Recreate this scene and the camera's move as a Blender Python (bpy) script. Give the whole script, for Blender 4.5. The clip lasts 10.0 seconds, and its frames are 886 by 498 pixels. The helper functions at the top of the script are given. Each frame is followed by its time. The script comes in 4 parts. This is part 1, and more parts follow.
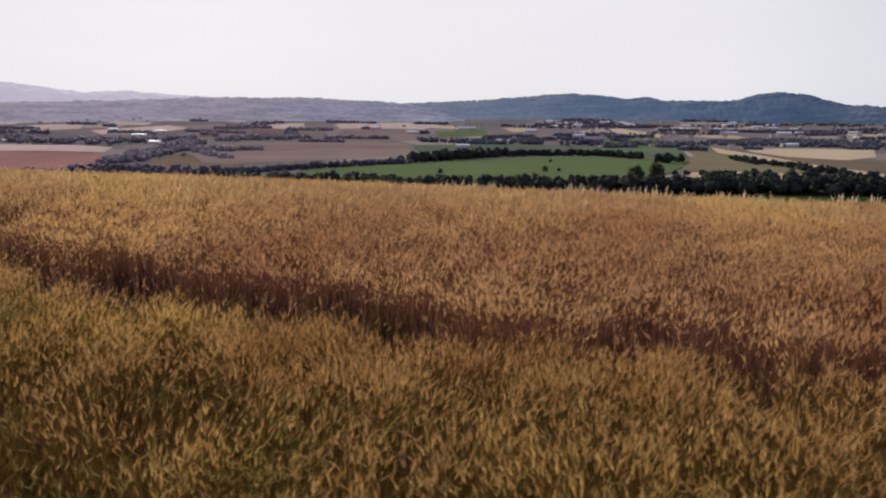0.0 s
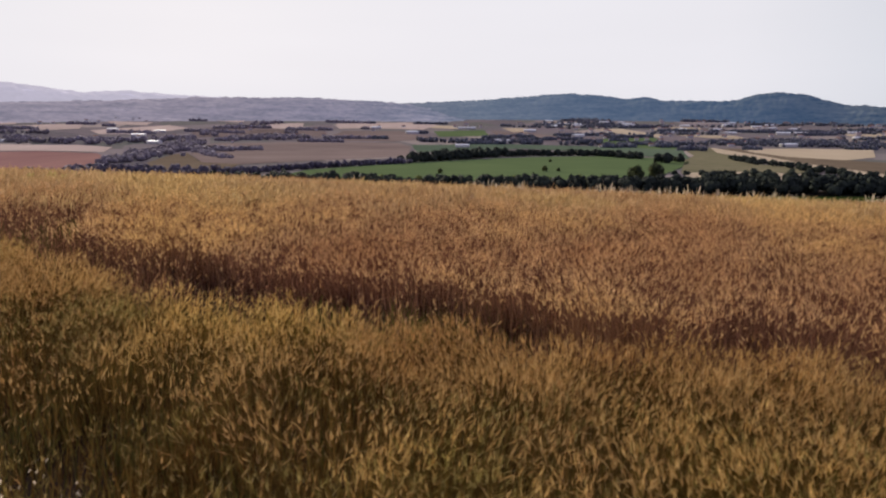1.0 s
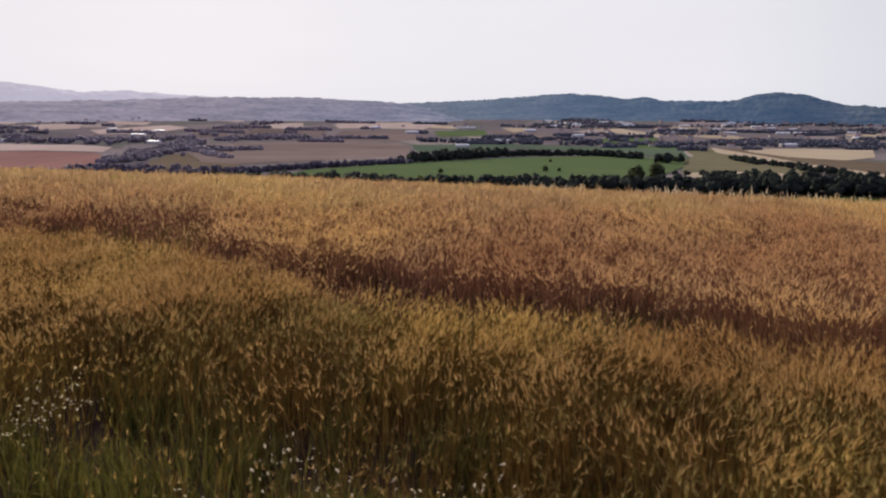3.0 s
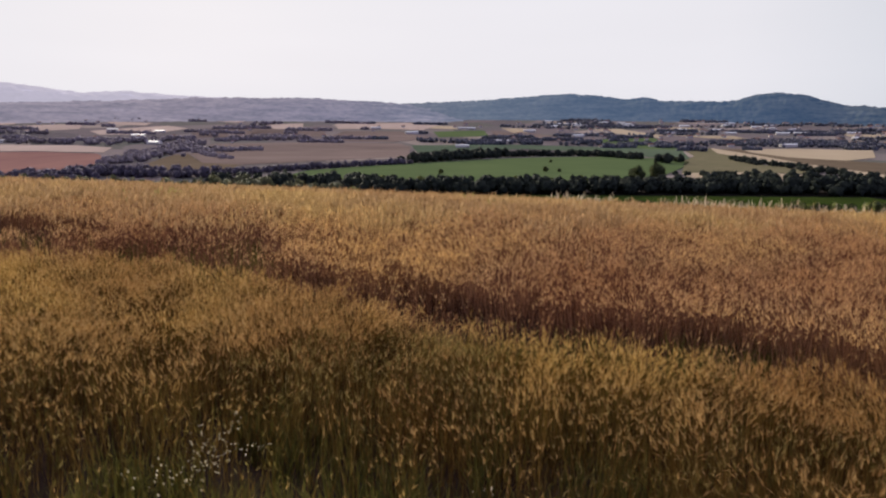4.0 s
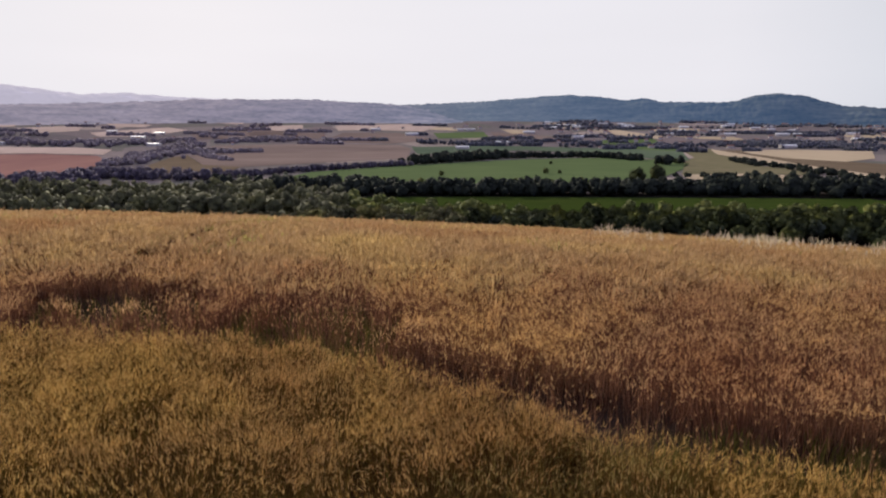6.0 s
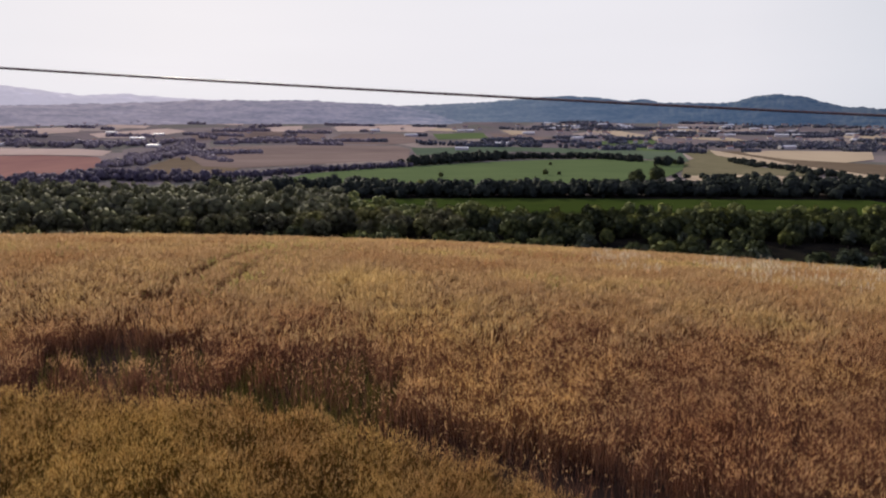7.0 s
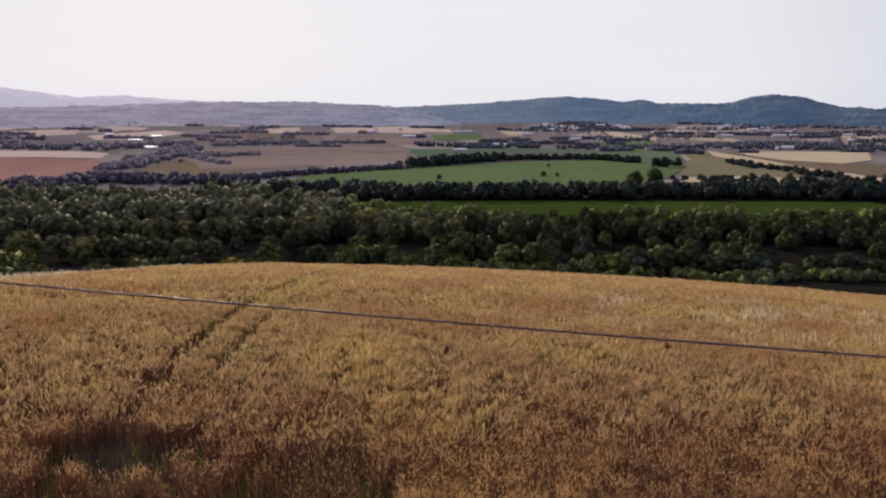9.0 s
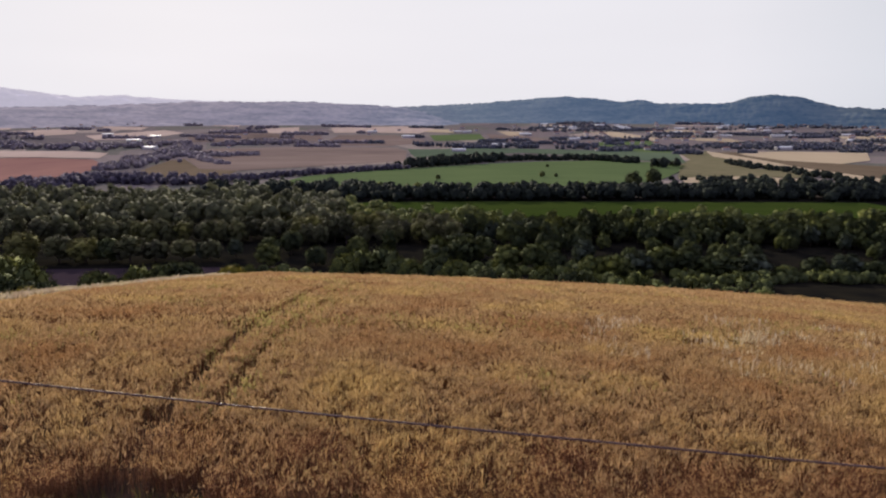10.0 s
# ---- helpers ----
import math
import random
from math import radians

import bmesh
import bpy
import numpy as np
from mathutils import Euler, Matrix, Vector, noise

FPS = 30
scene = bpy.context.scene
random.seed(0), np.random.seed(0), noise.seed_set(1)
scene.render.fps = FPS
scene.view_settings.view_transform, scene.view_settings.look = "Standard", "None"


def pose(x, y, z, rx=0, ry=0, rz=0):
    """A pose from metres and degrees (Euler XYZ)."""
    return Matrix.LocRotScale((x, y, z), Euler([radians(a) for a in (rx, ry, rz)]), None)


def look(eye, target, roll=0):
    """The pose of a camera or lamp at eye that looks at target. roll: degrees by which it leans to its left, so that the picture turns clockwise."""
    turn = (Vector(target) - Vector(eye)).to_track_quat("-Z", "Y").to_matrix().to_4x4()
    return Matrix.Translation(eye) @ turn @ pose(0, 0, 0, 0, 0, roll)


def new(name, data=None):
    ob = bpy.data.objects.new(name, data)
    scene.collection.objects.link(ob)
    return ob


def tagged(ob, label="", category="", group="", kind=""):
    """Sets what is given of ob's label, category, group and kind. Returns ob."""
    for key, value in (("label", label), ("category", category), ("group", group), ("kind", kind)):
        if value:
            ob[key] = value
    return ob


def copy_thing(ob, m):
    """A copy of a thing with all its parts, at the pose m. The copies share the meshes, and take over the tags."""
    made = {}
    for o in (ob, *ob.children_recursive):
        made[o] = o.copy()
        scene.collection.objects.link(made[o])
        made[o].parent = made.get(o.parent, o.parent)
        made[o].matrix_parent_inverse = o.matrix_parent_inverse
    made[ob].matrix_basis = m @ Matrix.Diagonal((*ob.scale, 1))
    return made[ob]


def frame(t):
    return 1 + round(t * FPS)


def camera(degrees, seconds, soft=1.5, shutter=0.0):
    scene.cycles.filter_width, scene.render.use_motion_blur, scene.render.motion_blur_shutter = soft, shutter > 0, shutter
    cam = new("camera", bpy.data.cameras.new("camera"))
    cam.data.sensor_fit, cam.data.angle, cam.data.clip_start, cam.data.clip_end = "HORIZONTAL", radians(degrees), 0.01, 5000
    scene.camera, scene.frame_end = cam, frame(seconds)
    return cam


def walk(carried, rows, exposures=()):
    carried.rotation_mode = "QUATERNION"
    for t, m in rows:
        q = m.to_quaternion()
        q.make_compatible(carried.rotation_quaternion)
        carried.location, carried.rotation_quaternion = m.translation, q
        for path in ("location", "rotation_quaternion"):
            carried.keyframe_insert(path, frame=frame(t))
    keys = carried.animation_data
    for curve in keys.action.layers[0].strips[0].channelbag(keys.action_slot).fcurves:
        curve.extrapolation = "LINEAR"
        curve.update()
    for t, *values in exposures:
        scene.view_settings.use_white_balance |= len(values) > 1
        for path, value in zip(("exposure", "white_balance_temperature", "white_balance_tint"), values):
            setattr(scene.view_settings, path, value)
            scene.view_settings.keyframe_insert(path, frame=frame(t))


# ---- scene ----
cam = camera(65.0, 10.0, soft=2.15, shutter=0.3)
# seconds, place, turn
ROWS = [
    (0.0, 0.0, 0.0, 2.7, 79.0, 0.0, 0.0),
    (0.5, -0.6, 0.01, 2.7, 79.0, -0.01, -0.04),
    (1.0, -1.2, 0.02, 2.7, 79.0, -0.02, -0.07),
    (1.5, -1.81, 0.02, 2.7, 79.0, -0.03, -0.09),
    (2.0, -2.44, 0.01, 2.72, 78.99, -0.04, -0.11),
    (2.5, -3.07, -0.02, 2.74, 78.99, -0.04, -0.12),
    (3.3, -4.05, -0.14, 2.86, 79.0, -0.03, -0.14),
    (4.0, -4.93, -0.23, 3.23, 79.02, -0.01, -0.16),
    (4.5, -5.56, -0.28, 3.56, 79.04, 0.0, -0.17),
    (5.0, -6.2, -0.33, 3.88, 79.05, 0.03, -0.19),
    (5.5, -6.8, -0.38, 4.24, 79.06, 0.05, -0.2),
    (6.0, -7.18, -0.44, 4.79, 79.1, 0.08, -0.23),
    (6.7, -7.19, -0.49, 5.68, 79.14, 0.1, -0.26),
    (7.5, -7.16, -0.53, 6.7, 79.17, 0.12, -0.3),
    (8.0, -7.11, -0.56, 7.31, 79.19, 0.16, -0.34),
    (8.5, -7.06, -0.57, 7.95, 79.2, 0.21, -0.38),
    (9.0, -7.03, -0.55, 8.57, 79.2, 0.23, -0.43),
    (9.5, -7.03, -0.5, 9.18, 79.19, 0.22, -0.48),
    (10.0, -7.03, -0.44, 9.79, 79.18, 0.2, -0.52),
]
walk(cam, [(t, pose(x, y, z, rx, ry, rz)) for t, x, y, z, rx, ry, rz in ROWS])

# ---- light: a hazy white sky, the sun ahead and to one side ----
SUN_UP, SUN_TURN = 19.0, 20.0  # degrees over the horizon, degrees to the left of straight ahead
scene.view_settings.exposure = 0.0
world = bpy.data.worlds.new("sky")
scene.world = world
world.use_nodes = True
wt = world.node_tree
for n in list(wt.nodes):
    wt.nodes.remove(n)
w_out = wt.nodes.new("ShaderNodeOutputWorld")
w_bg = wt.nodes.new("ShaderNodeBackground")
w_sky = wt.nodes.new("ShaderNodeTexSky")
w_sky.sky_type = "NISHITA"
w_sky.sun_disc = False
w_sky.sun_elevation = radians(SUN_UP)
w_sky.sun_rotation = radians(-SUN_TURN)
w_sky.dust_density = 4.0
w_sky.air_density = 1.0
w_mix = wt.nodes.new("ShaderNodeMixRGB")
w_mix.inputs[0].default_value = 0.99
# thin veil of high cloud, brightest round the sun and bluer away from it
w_dir = wt.nodes.new("ShaderNodeTexCoord")
w_dot = wt.nodes.new("ShaderNodeVectorMath")
w_dot.operation = "DOT_PRODUCT"
w_dot.inputs[1].default_value = (-math.sin(radians(SUN_TURN)), math.cos(radians(SUN_TURN)), 0.1)
wt.links.new(w_dir.outputs["Generated"], w_dot.inputs[0])
w_map = wt.nodes.new("ShaderNodeMapRange")
w_map.inputs[1].default_value, w_map.inputs[2].default_value = -0.7, 0.95
wt.links.new(w_dot.outputs["Value"], w_map.inputs[0])
w_ramp = wt.nodes.new("ShaderNodeValToRGB")
for at, tint in ((0.45, (0.56, 0.55, 0.74)), (0.77, (0.69, 0.71, 0.775)), (0.88, (0.825, 0.812, 0.865))):
    w_ramp.color_ramp.elements.new(at).color = (*tint, 1)
w_ramp.color_ramp.elements[0].color = (0.36, 0.37, 0.7, 1)
w_ramp.color_ramp.elements[-1].color = (0.84, 0.822, 0.872, 1)
wt.links.new(w_map.outputs[0], w_ramp.inputs[0])
# faint streaks of thicker cloud
w_stretch = wt.nodes.new("ShaderNodeMapping")
w_stretch.inputs["Scale"].default_value = (2.0, 2.0, 14.0)
w_stretch.inputs["Rotation"].default_value = (0, radians(8), 0)
wt.links.new(w_dir.outputs["Generated"], w_stretch.inputs[0])
w_cloud = wt.nodes.new("ShaderNodeTexNoise")
w_cloud.inputs["Scale"].default_value = 1.0
wt.links.new(w_stretch.outputs[0], w_cloud.inputs["Vector"])
w_thick = wt.nodes.new("ShaderNodeMapRange")
w_thick.inputs[3].default_value, w_thick.inputs[4].default_value = 9.6, 10.4
wt.links.new(w_cloud.outputs[0], w_thick.inputs[0])
w_veil = wt.nodes.new("ShaderNodeVectorMath")
w_veil.operation = "SCALE"
wt.links.new(w_ramp.outputs[0], w_veil.inputs[0])
wt.links.new(w_thick.outputs[0], w_veil.inputs["Scale"])
wt.links.new(w_veil.outputs[0], w_mix.inputs[2])
wt.links.new(w_sky.outputs[0], w_mix.inputs[1])
wt.links.new(w_mix.outputs[0], w_bg.inputs[0])
w_bg.inputs[1].default_value = 0.1
wt.links.new(w_bg.outputs[0], w_out.inputs[0])

sun_data = bpy.data.lights.new("sun", "SUN")
sun_data.energy = 4.85
sun_data.angle = radians(1.5)
sun_data.color = (1.0, 0.9, 0.74)
sun = new("sun", sun_data)
sun_way = Vector((-math.sin(radians(SUN_TURN)) * math.cos(radians(SUN_UP)),
                  math.cos(radians(SUN_TURN)) * math.cos(radians(SUN_UP)), math.sin(radians(SUN_UP))))
sun.matrix_world = look(sun_way * 60, (0, 0, 0))


# ---- materials ----
def material(name):
    m = bpy.data.materials.new(name)
    m.use_nodes = True
    t = m.node_tree
    for n in list(t.nodes):
        t.nodes.remove(n)
    return m, t, t.nodes.new("ShaderNodeOutputMaterial")


def link(t, a, b):
    t.links.new(a, b)


def place_noise(t, scale, detail=4.0, stretch=(1, 1, 1)):
    """Noise over the plan of the place."""
    geo = t.nodes.new("ShaderNodeNewGeometry")
    mapping = t.nodes.new("ShaderNodeMapping")
    mapping.inputs["Scale"].default_value = stretch
    n = t.nodes.new("ShaderNodeTexNoise")
    n.inputs["Scale"].default_value = scale
    n.inputs["Detail"].default_value = detail
    link(t, geo.outputs["Position"], mapping.inputs[0])
    link(t, mapping.outputs[0], n.inputs["Vector"])
    return n.outputs[0]


def ramp(t, value, *stops):
    r = t.nodes.new("ShaderNodeValToRGB")
    while len(r.color_ramp.elements) < len(stops):
        r.color_ramp.elements.new(0.5)
    for e, (p, c) in zip(r.color_ramp.elements, stops):
        e.position, e.color = p, (*c, 1)
    link(t, value, r.inputs[0])
    return r.outputs[0]


def mixed(t, fac, a, b, how="MIX"):
    m = t.nodes.new("ShaderNodeMixRGB")
    m.blend_type = how
    for i, v in enumerate((fac, a, b)):
        if hasattr(v, "is_linked"):
            link(t, v, m.inputs[i])
        elif i == 0:
            m.inputs[0].default_value = v
        else:
            m.inputs[i].default_value = (*v, 1)
    return m.outputs[0]


def principled(t, colour, rough=0.85, spec=0.2):
    b = t.nodes.new("ShaderNodeBsdfPrincipled")
    if hasattr(colour, "is_linked"):
        link(t, colour, b.inputs["Base Color"])
    else:
        b.inputs["Base Color"].default_value = (*colour, 1)
    b.inputs["Roughness"].default_value = rough
    b.inputs["Specular IOR Level"].default_value = spec
    return b


def bumped(t, b, height, strength=0.5, distance=0.1):
    n = t.nodes.new("ShaderNodeBump")
    n.inputs["Strength"].default_value = strength
    n.inputs["Distance"].default_value = distance
    link(t, height, n.inputs["Height"])
    link(t, n.outputs[0], b.inputs["Normal"])


def haze_sheen(b, amount):
    """A pale lavender sheen on the surface that stands in for distant haze."""
    b.inputs["Sheen Weight"].default_value = amount
    b.inputs["Sheen Roughness"].default_value = 0.6
    b.inputs["Sheen Tint"].default_value = (0.78, 0.66, 0.9, 1)


def plant_material(name, stops, patch_stops, through_light=0.4, patch_scale=0.35, patch=0.6, rough=0.8, each=False, hazed=0.0):
    """Dry or green plant matter: a colour for each blade, drifting over the plan, some light shining through."""
    m, t, out = material(name)
    geo = t.nodes.new("ShaderNodeNewGeometry")
    own = ramp(t, geo.outputs["Random Per Island"], *stops)
    drift = ramp(t, place_noise(t, patch_scale, 5.0), *patch_stops)
    colour = mixed(t, patch, own, drift, "MULTIPLY")
    info = t.nodes.new("ShaderNodeObjectInfo")
    colour = mixed(t, 0.8, colour, ramp(t, info.outputs["Random"], (0.0, (0.55, 0.57, 0.66)), (0.6, (1.0, 1.0, 1.0)), (1.0, (1.6, 1.5, 0.95))), "MULTIPLY") if each else colour
    b = principled(t, colour, rough, 0.05)
    haze_sheen(b, hazed)
    tr = t.nodes.new("ShaderNodeBsdfTranslucent")
    link(t, colour, tr.inputs[0])
    mix = t.nodes.new("ShaderNodeMixShader")
    mix.inputs[0].default_value = through_light
    link(t, b.outputs[0], mix.inputs[1])
    link(t, tr.outputs[0], mix.inputs[2])
    link(t, mix.outputs[0], out.inputs[0])
    return m


def surface_material(name, dark, light, scale, rough=0.9, bump=0.4, stretch=(1, 1, 1), depth=0.1, hazed=0.0):
    m, t, out = material(name)
    n1, n2 = place_noise(t, scale, 6.0, stretch), place_noise(t, scale * 0.13, 3.0, stretch)
    colour = mixed(t, 0.5, ramp(t, n1, (0.3, dark), (0.7, light)), ramp(t, n2, (0.3, dark), (0.7, light)))
    b = principled(t, colour, rough, 0.0 if rough > 0.8 else 0.3)
    haze_sheen(b, hazed)
    bumped(t, b, n1, bump, depth)
    link(t, b.outputs[0], out.inputs[0])
    return m


PATCHES = ((0.34, (0.85, 0.66, 0.58)), (0.5, (1.0, 0.93, 0.9)), (0.64, (1.2, 1.18, 0.92)))
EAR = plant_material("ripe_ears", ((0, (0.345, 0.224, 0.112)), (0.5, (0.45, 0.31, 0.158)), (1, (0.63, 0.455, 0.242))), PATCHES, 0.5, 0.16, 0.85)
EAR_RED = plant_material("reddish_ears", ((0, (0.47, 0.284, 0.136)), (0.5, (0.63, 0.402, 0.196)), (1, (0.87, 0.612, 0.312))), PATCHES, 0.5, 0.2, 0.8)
# the straws are toned down to carry the shade between stalks; ears stay bright
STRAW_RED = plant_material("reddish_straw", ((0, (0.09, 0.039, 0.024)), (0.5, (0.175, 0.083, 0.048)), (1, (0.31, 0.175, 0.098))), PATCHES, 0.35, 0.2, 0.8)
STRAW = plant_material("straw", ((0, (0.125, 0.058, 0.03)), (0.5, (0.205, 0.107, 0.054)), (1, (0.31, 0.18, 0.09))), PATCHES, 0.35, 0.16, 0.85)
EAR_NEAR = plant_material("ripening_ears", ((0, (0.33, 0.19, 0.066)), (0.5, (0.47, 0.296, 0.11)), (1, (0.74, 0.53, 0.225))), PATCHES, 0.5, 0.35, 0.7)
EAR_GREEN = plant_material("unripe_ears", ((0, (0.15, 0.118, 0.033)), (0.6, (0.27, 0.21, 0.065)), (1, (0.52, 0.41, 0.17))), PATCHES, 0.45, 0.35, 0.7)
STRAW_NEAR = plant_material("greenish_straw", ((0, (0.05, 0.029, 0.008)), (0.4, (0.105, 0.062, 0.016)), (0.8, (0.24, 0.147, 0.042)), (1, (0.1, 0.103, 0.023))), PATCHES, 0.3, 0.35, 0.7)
WEED = plant_material("green_weeds", ((0, (0.062, 0.061, 0.016)), (0.6, (0.115, 0.108, 0.027)), (1, (0.21, 0.175, 0.05))), PATCHES, 0.36)
GREENISH = plant_material("yellow_green_straw", ((0.0, (0.3, 0.26, 0.085)), (1.0, (0.46, 0.4, 0.16))), PATCHES, 0.45)
OAT = plant_material("wild_oat", ((0, (0.45, 0.381, 0.26)), (1, (0.75, 0.66, 0.494))), PATCHES, 0.4)
LEAF = plant_material("tree_leaves", ((0, (0.056, 0.07, 0.034)), (0.5, (0.09, 0.107, 0.044)), (1, (0.13, 0.144, 0.053))), ((0.3, (0.65, 0.66, 0.78)), (0.5, (0.95, 0.95, 0.98)), (0.7, (1.45, 1.35, 0.92))), 0.12, 0.06, 0.9, each=True)
LEAF_GREY = plant_material("willow_leaves", ((0.0, (0.06, 0.075, 0.05)), (1.0, (0.11, 0.13, 0.085))), ((0.3, (0.8, 0.8, 0.8)), (0.7, (1.1, 1.1, 1.1))), 0.15, 0.03)
BARK = surface_material("bark", (0.06, 0.045, 0.035), (0.13, 0.10, 0.08), 3.0)
# three far hedge leaves, lightened towards mauve and blue to paint in haze
SCRUB_HAZED = plant_material("hazed_scrub_leaves", ((0.0, (0.17, 0.147, 0.155)), (1.0, (0.235, 0.2, 0.198))), ((0.3, (0.8, 0.8, 0.9)), (0.7, (1.1, 1.1, 1.0))), 0.1, 0.01, hazed=0.25)
COPSE = plant_material("hazed_copse_leaves", ((0.0, (0.07, 0.078, 0.09)), (1.0, (0.115, 0.125, 0.13))), ((0.3, (0.8, 0.8, 0.9)), (0.7, (1.1, 1.1, 1.0))), 0.1, 0.01, hazed=0.2)
SCRUB_DARK = plant_material("dark_hedge_leaves", ((0.0, (0.06, 0.053, 0.068)), (1.0, (0.095, 0.085, 0.098))), ((0.3, (0.8, 0.8, 0.9)), (0.7, (1.1, 1.1, 1.0))), 0.1, 0.01, hazed=0.22)
# tree leaves again, paled in colour for the haze over the left woods
LEAF_HAZED = plant_material("hazed_tree_leaves", ((0.0, (0.105, 0.112, 0.05)), (1.0, (0.165, 0.165, 0.066))), ((0.3, (0.65, 0.62, 0.75)), (0.5, (0.95, 0.95, 0.95)), (0.7, (1.35, 1.28, 0.95))), 0.16, 0.04, 0.8, each=True, hazed=0.06)
HEDGE = plant_material("hedge_leaves", ((0.0, (0.024, 0.03, 0.024)), (1.0, (0.04, 0.048, 0.034))), ((0.3, (0.8, 0.8, 0.9)), (0.7, (1.1, 1.1, 1.0))), 0.1, 0.01)
FIELD_RED = surface_material("ploughed_red_field", (0.2, 0.108, 0.1), (0.28, 0.155, 0.13), 0.03, stretch=(1, 0.2, 1))
FIELD_PALE = surface_material("stubble_field", (0.33, 0.26, 0.178), (0.45, 0.36, 0.255), 0.02, stretch=(1, 0.2, 1))
FIELD_MAUVE = surface_material("fallow_field", (0.135, 0.1, 0.09), (0.25, 0.19, 0.165), 0.03, stretch=(0.25, 1, 1))
FIELD_GREEN = surface_material("green_crop_field", (0.075, 0.106, 0.047), (0.112, 0.148, 0.064), 0.02, stretch=(0.4, 1, 1))
# stubble once more, its colour turned pink for the haze on the left
FIELD_PALE_HAZED = surface_material("hazed_stubble_field", (0.36, 0.275, 0.235), (0.47, 0.365, 0.315), 0.02, stretch=(1, 0.2, 1))
FIELD_TEAL = surface_material("grey_green_field", (0.075, 0.1, 0.07), (0.11, 0.14, 0.09), 0.02, stretch=(0.4, 1, 1))
FIELD_OLIVE = surface_material("dry_olive_field", (0.12, 0.11, 0.065), (0.19, 0.165, 0.1), 0.03)
FIELD_DEEP = surface_material("deep_green_field", (0.024, 0.04, 0.009), (0.04, 0.056, 0.013), 0.03, stretch=(0.4, 1, 1))
FIELD_DARK = surface_material("tilled_dark_field", (0.026, 0.019, 0.026), (0.042, 0.03, 0.038), 0.05)
FIELD_BROWN = surface_material("brown_field", (0.11, 0.082, 0.058), (0.17, 0.13, 0.09), 0.02)
PLASTER = surface_material("pale_plaster", (0.45, 0.42, 0.38), (0.62, 0.58, 0.52), 0.4)
TILE = surface_material("roof_tiles", (0.22, 0.11, 0.08), (0.34, 0.19, 0.13), 0.6)
SHEET_ROOF = surface_material("pale_sheet_roof", (0.6, 0.6, 0.6), (0.78, 0.78, 0.78), 0.3, rough=0.5)
RUBBER = surface_material("brown_cable_sheath", (0.08, 0.045, 0.038), (0.15, 0.09, 0.075), 8.0, rough=0.5)


# ---- the lie of the land ----
KNOTS = (-10, 4, 9, 14, 20, 28, 38, 52, 70, 94)
LEVEL = ((1.302, 0.79, 0.647, 0.702, 0.674, -0.157, -1.499, -3.676, -7.201, -12.303),
         (0.734, -0.021, -0.292, -0.593, -0.989, -1.465, -1.767, -1.61, -1.55, -1.526),
         (0.724, 0.192, 0.0, -0.194, -0.432, -0.76, -1.105, -1.4, -1.308, -0.811))
FAR_Y = (94, 140, 240, 330, 450, 650, 1000, 2200, 3000, 4000, 4600, 5400)
FAR_Z = (0, -14, -44, -66, -79, -86, -90, -91, -62, -15, 6, 15)


def crop_top(x, y):
    """The height of the ears over the plan of the near hill."""
    x, y = np.asarray(x, float), np.asarray(y, float)
    u = np.clip(x, -45, 60) / 30
    total = 0.0
    for d in (-3, -1, 1, 3):
        a, b, c = (np.interp(y + d, KNOTS, row) for row in LEVEL)
        total = total + a + b * u + 0.5 * c * u * u
    return total / 4


def ground_z(x, y):
    """The height of the bare ground."""
    x, y = np.asarray(x, float), np.asarray(y, float)
    ahead = y + 0.3 * np.maximum(0, -38 - x)
    z = crop_top(x, np.minimum(ahead, 94)) - 0.92
    z = z - 1.5 * (1 - np.exp(-0.011 * np.maximum(0, -28.5 - x) ** 2)) * np.clip((y - 15) / 20, 0, 1)
    down = np.interp(np.hypot(ahead, 0.25 * x), FAR_Y, FAR_Z)
    return np.where(ahead > 94, (z + 13.2) * np.clip(1 - (ahead - 94) / 150, 0, 1) - 13.2 + down, z)


def mesh_object(name, verts, faces, mats, mat_index=None, smooth=False, normals=None):
    me = bpy.data.meshes.new(name)
    verts, faces = np.asarray(verts, np.float32), np.asarray(faces, np.int32)
    k = faces.shape[1]
    me.vertices.add(len(verts))
    me.vertices.foreach_set("co", verts.ravel())
    me.loops.add(faces.size)
    me.loops.foreach_set("vertex_index", faces.ravel())
    me.polygons.add(len(faces))
    me.polygons.foreach_set("loop_start", np.arange(0, faces.size, k, dtype=np.int32))
    me.polygons.foreach_set("loop_total", np.full(len(faces), k, np.int32))
    for m in mats:
        me.materials.append(m)
    if mat_index is not None:
        me.polygons.foreach_set("material_index", np.asarray(mat_index, np.int32))
    if smooth or normals is not None:
        me.polygons.foreach_set("use_smooth", np.ones(len(faces), bool))
    me.update(calc_edges=True)
    if normals is not None:
        normals = normals / np.linalg.norm(normals, axis=1)[:, None]
        me.attributes.new("custom_normal", "FLOAT_VECTOR", "POINT").data.foreach_set("vector", np.asarray(normals, np.float32).ravel())
    return new(name, me)


def grid_faces(rows, cols):
    i = np.arange(rows * cols).reshape(rows, cols)
    return np.stack([i[:-1, :-1], i[:-1, 1:], i[1:, 1:], i[1:, :-1]], -1).reshape(-1, 4)


def stretched(lo, hi, fine, n):
    """Steps from lo to hi, close round zero and wide far off."""
    a, b = np.arcsinh(lo / fine), np.arcsinh(hi / fine)
    return fine * np.sinh(np.linspace(a, b, n))


